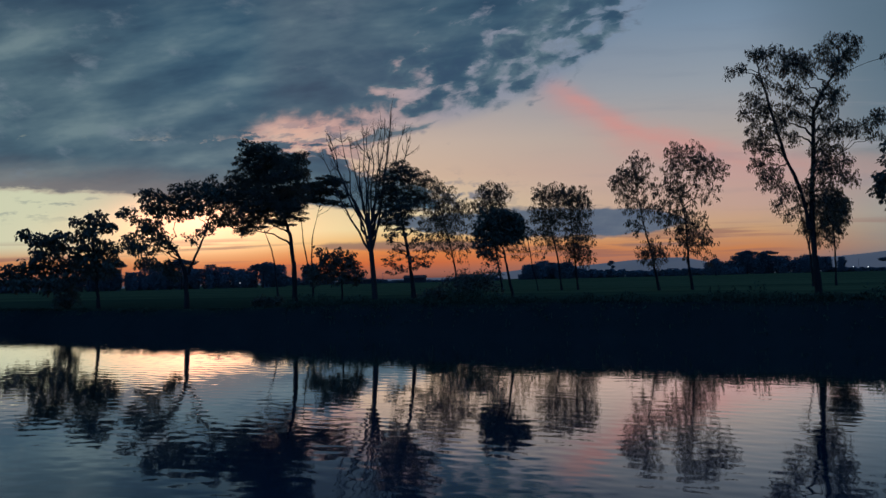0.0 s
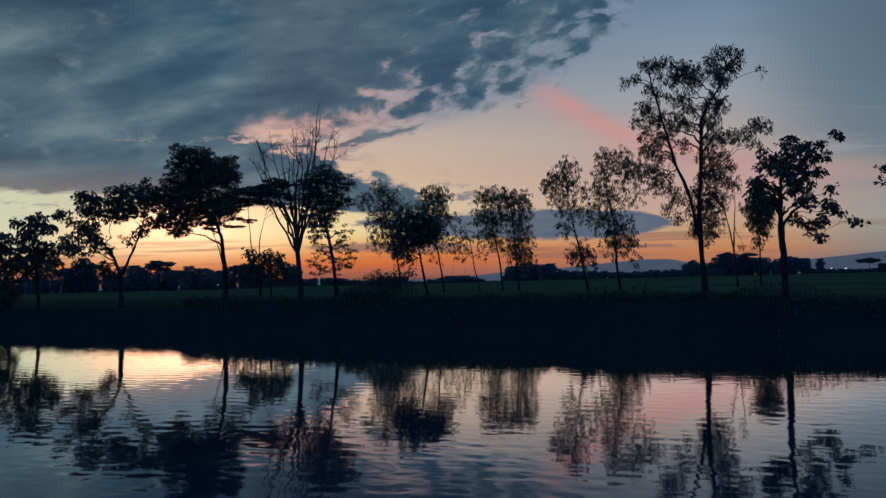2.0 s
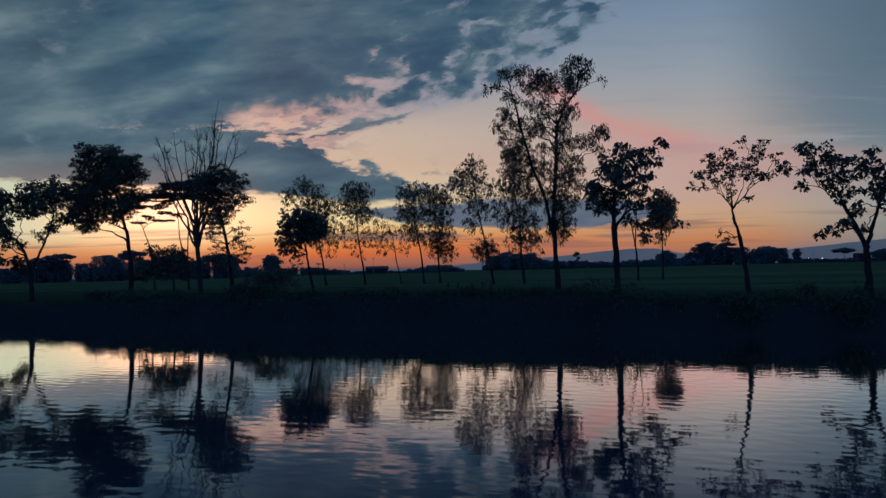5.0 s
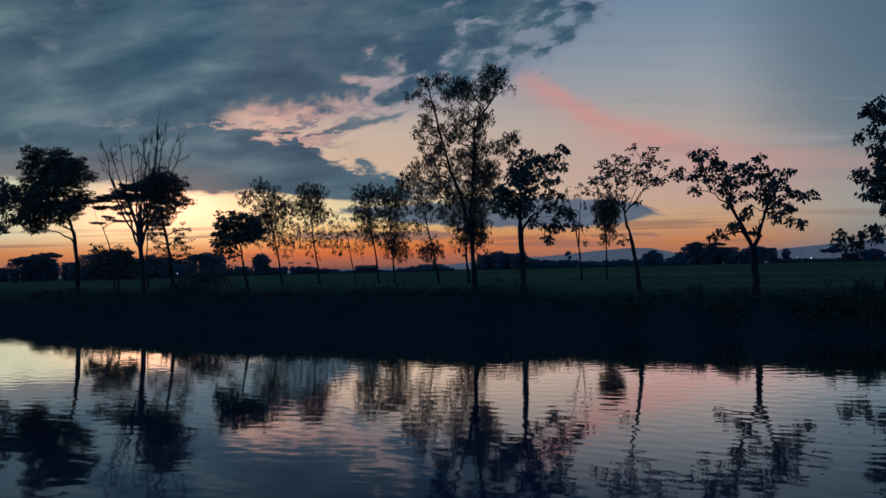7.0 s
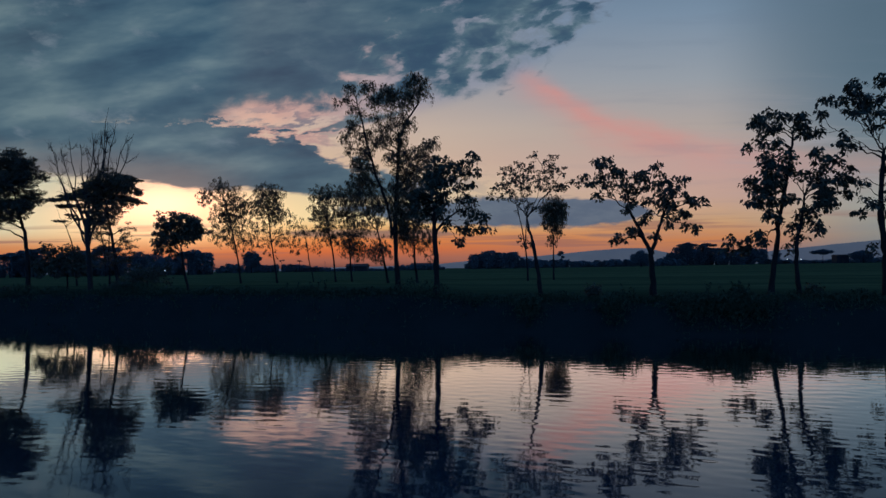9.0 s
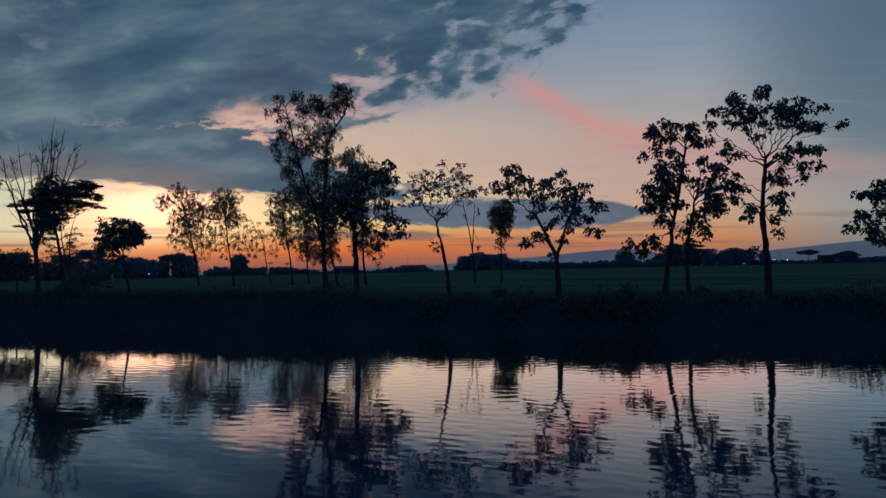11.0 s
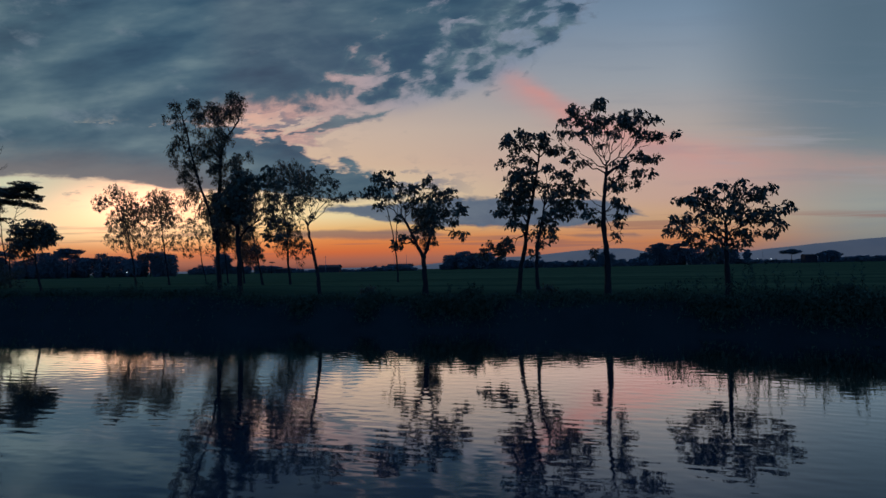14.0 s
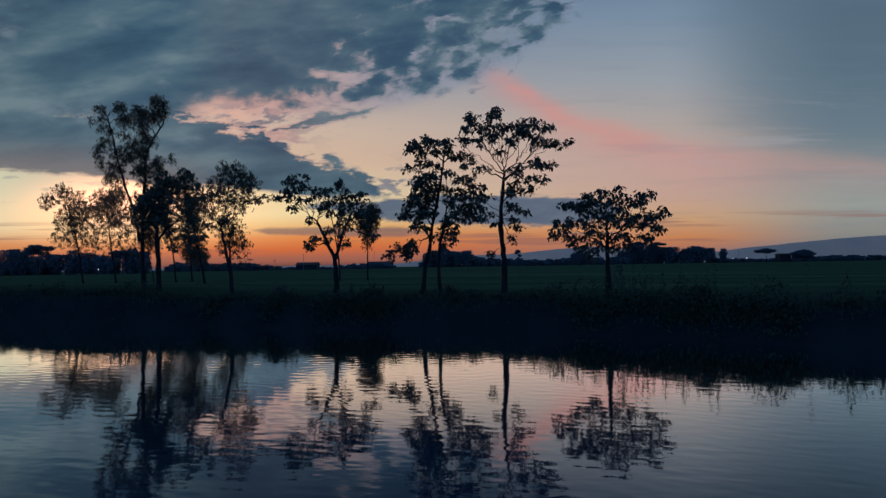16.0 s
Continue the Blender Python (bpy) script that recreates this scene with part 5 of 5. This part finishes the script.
def house(x, y, wide, deep, high, roof_rise, label, turn=0.0):
    """A small gabled building: walls, roof with eaves, door and windows."""
    thing = new("house")
    thing.matrix_world = pose(x, y, FIELD, 0, 0, turn)
    tagged(thing, label, "house", group="houses beyond the field")
    bm = bmesh.new()
    bmesh.ops.create_cube(bm, size=1.0, matrix=Matrix.Translation((0, 0, high / 2)) @ Matrix.Diagonal((wide, deep, high, 1)))
    part("wall", bm, PLASTER, thing)
    w, d, t = wide / 2 + 0.5, deep / 2 + 0.5, 0.18
    verts = [(-w, -d, high - 0.2), (w, -d, high - 0.2), (w, 0, high + roof_rise), (-w, 0, high + roof_rise), (-w, d, high - 0.2), (w, d, high - 0.2)]
    verts += [(a, b, c + t) for a, b, c in verts]
    faces = [(0, 1, 2, 3), (3, 2, 5, 4), (6, 9, 8, 7), (9, 10, 11, 8), (0, 6, 7, 1), (4, 5, 11, 10), (0, 3, 9, 6), (3, 4, 10, 9), (1, 7, 8, 2), (2, 8, 11, 5)]
    part("roof", (verts, [], faces), ROOFING, thing)
    for i, name in enumerate(("window", "door", "window")):
        cx = (i - 1) * wide * 0.3
        h, z, ww = (2.0, 1.0, 0.9) if name == "door" else (1.0, 1.5, 1.2)
        bm = bmesh.new()
        bmesh.ops.create_cube(bm, size=1.0, matrix=Matrix.Translation((cx, -deep / 2 - 0.03, z)) @ Matrix.Diagonal((ww, 0.1, h, 1)))
        leaf = part(name, bm, TIMBER, thing)
        if name == "window":
            bm = bmesh.new()
            bmesh.ops.create_cube(bm, size=1.0, matrix=Matrix.Translation((cx, -deep / 2 - 0.085, z)) @ Matrix.Diagonal((ww - 0.16, 0.02, h - 0.16, 1)))
            part("pane", bm, GLASS, leaf)


house(-53, 466, 15, 10, 3.6, 1.6, "low dark house with a gabled roof beyond the field")
house(-91, 480, 9, 8, 2.9, 0.6, "small flat-looking house beyond the field", 8)
house(-19, 690, 26, 12, 4.6, 2.2, "long dark barn-like house beyond the field", -4)
house(-33, 700, 11, 9, 3.4, 1.6, "small dark house beside a longer one", 6)
house(377, 622, 11, 9, 7.4, 0.6, "blocky two-storey building beyond the field")


def pole(x, y, high):
    """A wooden wire pole with a cross-arm."""
    thing = new("utility_pole")
    thing.location = (x, y, FIELD)
    tagged(thing, "thin dark utility pole beyond the field", "pole", group="utility poles")
    part("post", tubes([[((0, 0, -0.3), 0.16), ((0, 0, high * 0.5), 0.13), ((0, 0, high), 0.1)]], 8), CONCRETE, thing)
    part("cross_arm", tubes([[((-0.8, 0, high - 0.6), 0.07), ((0.8, 0, high - 0.6), 0.07)]], 6), TIMBER, thing)


for px, py, ph in ((-54, 455, 11.3), (-75, 458, 7.6), (-21, 640, 16.5), (-9, 640, 15.0), (-190, 272, 11.0), (340, 636, 11.8)):
    pole(px, py, ph)


def street_lamp(x, y, high, size):
    thing = new("street_lamp")
    thing.location = (x, y, FIELD)
    tagged(thing, "small lit white lamp on a post", "lamp", group="lamps beyond the field")
    part("post", tubes([[((0, 0.3, -0.3), 0.07), ((0, 0.3, high), 0.05), ((0, 0.05, high + 0.25), 0.04)]], 6), CONCRETE, thing)
    bm = bmesh.new()
    bmesh.ops.create_icosphere(bm, subdivisions=2, radius=size, matrix=Matrix.Translation((0, -0.1, high + 0.2)) @ Matrix.Diagonal((1.3, 1, 0.7, 1)))
    part("lamp_head", bm, LAMP, thing, "glowing white lamp head")


street_lamp(144, 760, 4.2, 0.55)
street_lamp(147, 762, 5.3, 0.6)
street_lamp(-103, 268, 1.8, 0.16)
street_lamp(334, 634, 4.2, 0.4)
street_lamp(347, 634, 4.0, 0.45)


def palm(x, y, high, seed):
    rng = np.random.default_rng(seed)
    thing = new("palm_tree")
    thing.location = (x, y, FIELD)
    tagged(thing, "small dark palm beyond the field", "palm", group="palms beyond the field")
    part("trunk", tubes([[((0.05 * i * i * 0.3, 0, -0.2 + high * i / 5), 0.2 - 0.02 * i) for i in range(6)]], 7), BARK, thing)
    verts, faces = [], []
    top = Vector((0.375, 0, high - 0.2))
    for k in range(15):
        a = 2 * math.pi * k / 15 + rng.normal() * 0.15
        reach, droop = high * rng.uniform(0.27, 0.36), rng.uniform(0.6, 2.0)
        out, side = Vector((math.cos(a), math.sin(a), 0)), Vector((-math.sin(a), math.cos(a), 0))
        for i in range(7):
            f = i / 6
            p = top + out * reach * f + Vector((0, 0, 0.8 * f - droop * 1.4 * f * f))
            w = 0.5 * math.sin(math.pi * min(f + 0.12, 1.0)) + 0.03
            n = len(verts)
            verts += [tuple(p + side * w - Vector((0, 0, w * 0.5))), tuple(p), tuple(p - side * w - Vector((0, 0, w * 0.5)))]
            if i:
                faces += [(n - 3, n - 2, n + 1, n), (n - 2, n - 1, n + 2, n + 1)]
    part("fronds", (verts, [], faces), FINE, thing)


palm(-109, 468, 9.2, 1)
palm(-96, 468, 8.6, 2)

tree("far_tree", "round dark tree standing alone beyond the field", (-119, 431), "fine", 0.4, [(0, 0), (0, 4.0), (0, 7.0)],
     [(0, 11.6, 3.0), (-3.0, 9.6, 2.8), (3.2, 9.8, 2.8), (0, 7.4, 3.4), (-2.6, 5.4, 2.4), (2.6, 5.2, 2.4)], seed=64)
tree("far_tree", "round dark tree at the edge of the field", (122, 362), "fine", 0.35, [(0, 0), (0, 2.0), (0, 4.0)],
     [(0, 7.0, 2.2), (-2.8, 5.6, 2.2), (3.0, 5.4, 2.3), (0, 4.0, 2.6), (-3.4, 3.0, 2.0), (3.6, 2.8, 2.0)], seed=66)
tree("far_tree", "tall thin tree with a small top by the lamps", (138, 770), "fine", 0.4, [(0, 0), (0.3, 8.0), (0, 14.0)],
     [(0, 17.0, 2.2), (-2.2, 15.0, 1.6), (2.0, 12.0, 1.6), (0.5, 8.0, 1.8)], seed=68)
tree("far_conifer", "narrow dark conifer beyond the field", (322, 630), "fine", 0.35, [(0, 0), (0, 5.0), (0, 9.0)],
     [(0, 3.0, 2.6), (0, 6.0, 2.6), (-1, 8.6, 2.4), (1.4, 9.4, 2.0), (0, 12.0, 2.0)], seed=63)
tree("far_acacia", "flat-topped acacia beyond the field", (349, 600), "umbrella", 0.4, [(0, 0), (0.2, 5.6), (0, 8.4)],
     [(0, 10.8, 4.0), (-4.4, 10.3, 3.2), (4.2, 10.5, 3.0), (0.5, 9.0, 2.0)], seed=61)
tree("far_acacia", "wide low acacia beyond the field", (386, 602), "umbrella", 0.4, [(0, 0), (0.3, 3.8), (0, 6.0)],
     [(0, 8.6, 5.0), (-6.4, 7.4, 3.8), (6.2, 7.6, 3.8), (0.6, 9.6, 2.8), (0, 6.0, 4.0), (5, 5.0, 3.6), (-5, 5.0, 3.6)], seed=62)
for ax, ay, ah, aw in ((-170, 268, 9.6, 3.4), (-161, 270, 11.2, 3.8), (-129, 269, 11.6, 4.2), (-93, 268, 9.2, 3.2), (237, 628, 20.0, 6.0), (257, 630, 19.6, 5.4)):
    tree("far_acacia", "flat-topped acacia rising over the far woods", (ax, ay), "umbrella", 0.3, [(0, 0), (0.15, ah * 0.45), (0, ah * 0.68)],
         [(0, ah, aw * 0.6), (-aw * 0.9, ah * 0.95, aw * 0.45), (aw * 0.95, ah * 0.97, aw * 0.45), (-aw * 0.4, ah * 0.84, aw * 0.5), (aw * 0.6, ah * 0.8, aw * 0.4, 0.6)], seed=int(300 + ax))


# ---- bank and field growth ----
def shrub(x, y, wide, high, seed, label, ground_z=FIELD):
    """A low shrub: a bundle of stems under a ragged mass of leaves."""
    rng = np.random.default_rng(seed)
    thing = new("shrub")
    thing.location = (x, y, land(x, y) if ground_z == FIELD else ground_z)
    tagged(thing, label, "shrub", group="shrubs on the bank")
    stems, spots = [], []
    for k in range(9):
        tip = Vector((rng.uniform(-0.5, 0.5) * wide, rng.uniform(-0.35, 0.35) * wide, high * rng.uniform(0.5, 0.95)))
        stems.append([(p, 0.022 - 0.004 * i) for i, p in enumerate(bend(Vector((tip.x * 0.15, tip.y * 0.15, -0.1)), Vector((tip.x * 0.5, tip.y * 0.5, tip.z * 0.7)), tip, 5))])
        for j in range(7):
            spots.append(np.array(tip) * np.array([1, 1, rng.uniform(0.35, 1.0)]) + rng.normal(size=3) * np.array([0.14 * wide, 0.14 * wide, 0.1 * high]))
    part("stems", tubes(stems, 5), BARK, thing)
    pos = np.repeat(np.array(spots), 34 if wide > 1 else 7, axis=0)
    pos += rng.normal(size=pos.shape) * 0.11 * max(wide, 1) ** 0.5
    pos[:, 2] = np.maximum(pos[:, 2], 0.04)
    part("foliage", leaf_mesh(pos, rng.uniform(0.1, 0.2, len(pos)), rng.uniform(0.06, 0.12, len(pos)), 0.2, rng), LEAF, thing)


shrub(2.5, 36.4, 2.8, 2.2, 71, "sprawling dark shrub on the bank edge")
shrub(0.4, 37.4, 1.2, 0.6, 72, "small dark shrub on the bank edge")
shrub(-29.2, 47.6, 2.0, 1.8, 73, "dense dark shrub by the bank")
shrub(29.8, 26.6, 0.5, 0.6, 74, "small sapling on the bank edge")
shrub(39.6, 24.6, 0.5, 0.5, 75, "small sprout at the foot of a tree")
shrub(-11.0, 41.2, 1.4, 0.6, 76, "low weeds on the bank edge")


def bank_grass():
    """Tufts of long grass along the far bank, thickest on its edge."""
    rng = np.random.default_rng(80)
    verts, faces = [], []
    for k in range(5200):
        x = rng.uniform(-62, 78)
        d = rng.normal(-0.15, 0.5) if k % 3 else rng.uniform(0.4, 3.5)
        d = max(d, -1.25)
        y = bank_line(x) + d
        z = land(x, y) - 0.02 if d > 0 else land(x, y) - 0.1 + 1.25 * d
        lush = 0.5 + 0.5 * noise.noise(Vector((x * 0.33, 8.0, 0.0))) + 0.35 * noise.noise(Vector((x * 1.3, 2.0, 0.0)))
        tall = (0.12 + 0.3 * max(lush, 0.05) ** 1.5) * (0.5 if d > 0.6 else 1.0) * (0.5 if x < -9 else 1.0)
        for b in range(7):
            a = rng.uniform(0, 2 * math.pi)
            h = tall * rng.uniform(0.5, 1.15)
            lean = h * rng.uniform(0.15, 0.6)
            px, py = x + rng.normal() * 0.12, y + rng.normal() * 0.12
            w = 0.016 + 0.012 * rng.random()
            n = len(verts)
            ca, sa = math.cos(a), math.sin(a)
            verts += [(px - sa * w, py + ca * w, z - 0.05), (px + sa * w, py - ca * w, z - 0.05), (px + ca * lean * 0.4 + sa * w * 0.7, py + sa * lean * 0.4 - ca * w * 0.7, z + h * 0.6),
                      (px + ca * lean * 0.4 - sa * w * 0.7, py + sa * lean * 0.4 + ca * w * 0.7, z + h * 0.6), (px + ca * lean, py + sa * lean, z + h)]
            faces += [(n, n + 1, n + 2, n + 3), (n + 3, n + 2, n + 4)]
    ob = part("bank_grass", (verts, [], faces), BLADE)
    tagged(ob, "ragged long grass along the river bank", "grass", kind="stuff")


bank_grass()


def bank_weeds():
    """Uneven weeds and low bushes along the top of the far bank, higher where the river bends."""
    rng = np.random.default_rng(83)
    spots = []
    for k in range(5200):
        x = rng.uniform(-46, 68)
        lush = 0.45 + 0.9 * noise.noise(Vector((x * 0.21, 5.0, 0.0))) + 0.45 * noise.noise(Vector((x * 0.8, 7.0, 0.0)))
        high = max(lush, 0.0) * (0.75 + 0.65 * min(max((x - 44) / 5, 0.0), 1.0)) * (0.25 if x < -9 else 1.0)
        if high < 0.08:
            continue
        d = rng.normal(0.1, 0.45)
        y = bank_line(x) + d
        z = land(x, y) + min(d, 0.0) * 1.2
        for b in range(7):
            spots.append((x + rng.normal() * 0.1, y + rng.normal() * 0.1, z + high * rng.random() ** 1.3))
    for middle, half_, top in ((35.2, 1.7, 0.5), (33.5, 0.9, 0.35), (49.2, 2.1, 0.6), (51.6, 0.9, 0.4), (30.2, 0.5, 0.4), (26.4, 0.6, 0.35), (45.6, 0.9, 0.3)):  # thick clumps that hang over the water
        for k in range(int(300 * half_)):
            x = rng.normal(middle, half_ * 0.55)
            d = max(rng.normal(-0.7, 0.35), -1.3)
            y = bank_line(x) + d
            high = top * (0.7 + 0.9 * noise.noise(Vector((x * 1.4, 3.0, 9.0)))) * max(1 - ((x - middle) / half_ / 1.6) ** 2, 0.1)
            z = land(x, y) + min(d, 0.0) * 1.2
            for b in range(10):
                spots.append((x + rng.normal() * 0.09, y + rng.normal() * 0.09, z + max(high - min(d, 0.0) * 1.2, 0.1) * rng.random() ** 0.9))
    for k in range(420):  # single tall stalks
        x = rng.uniform(-40, 70)
        if noise.noise(Vector((x * 0.3, 1.0, 4.0))) < (-0.05 if x > 46 else 0.12 if x > -9 else 0.4):
            continue
        tall, lean = rng.uniform(0.5, 1.0) * (1.7 if x > 46 else 0.9), rng.normal() * 0.12
        y = bank_line(x) + rng.normal(0.1, 0.3)
        for b in range(26):
            f = (b + 0.5) / 26
            spots.append((x + lean * f + rng.normal() * 0.04, y + rng.normal() * 0.04, land(x, y) + tall * f))
    pos = np.array(spots)
    ob = part("bank_weeds", leaf_mesh(pos, rng.uniform(0.12, 0.26, len(pos)), rng.uniform(0.03, 0.07, len(pos)), -0.25, rng), BLADE)
    tagged(ob, "dark uneven weeds along the top of the bank", "weeds", kind="stuff")


bank_weeds()
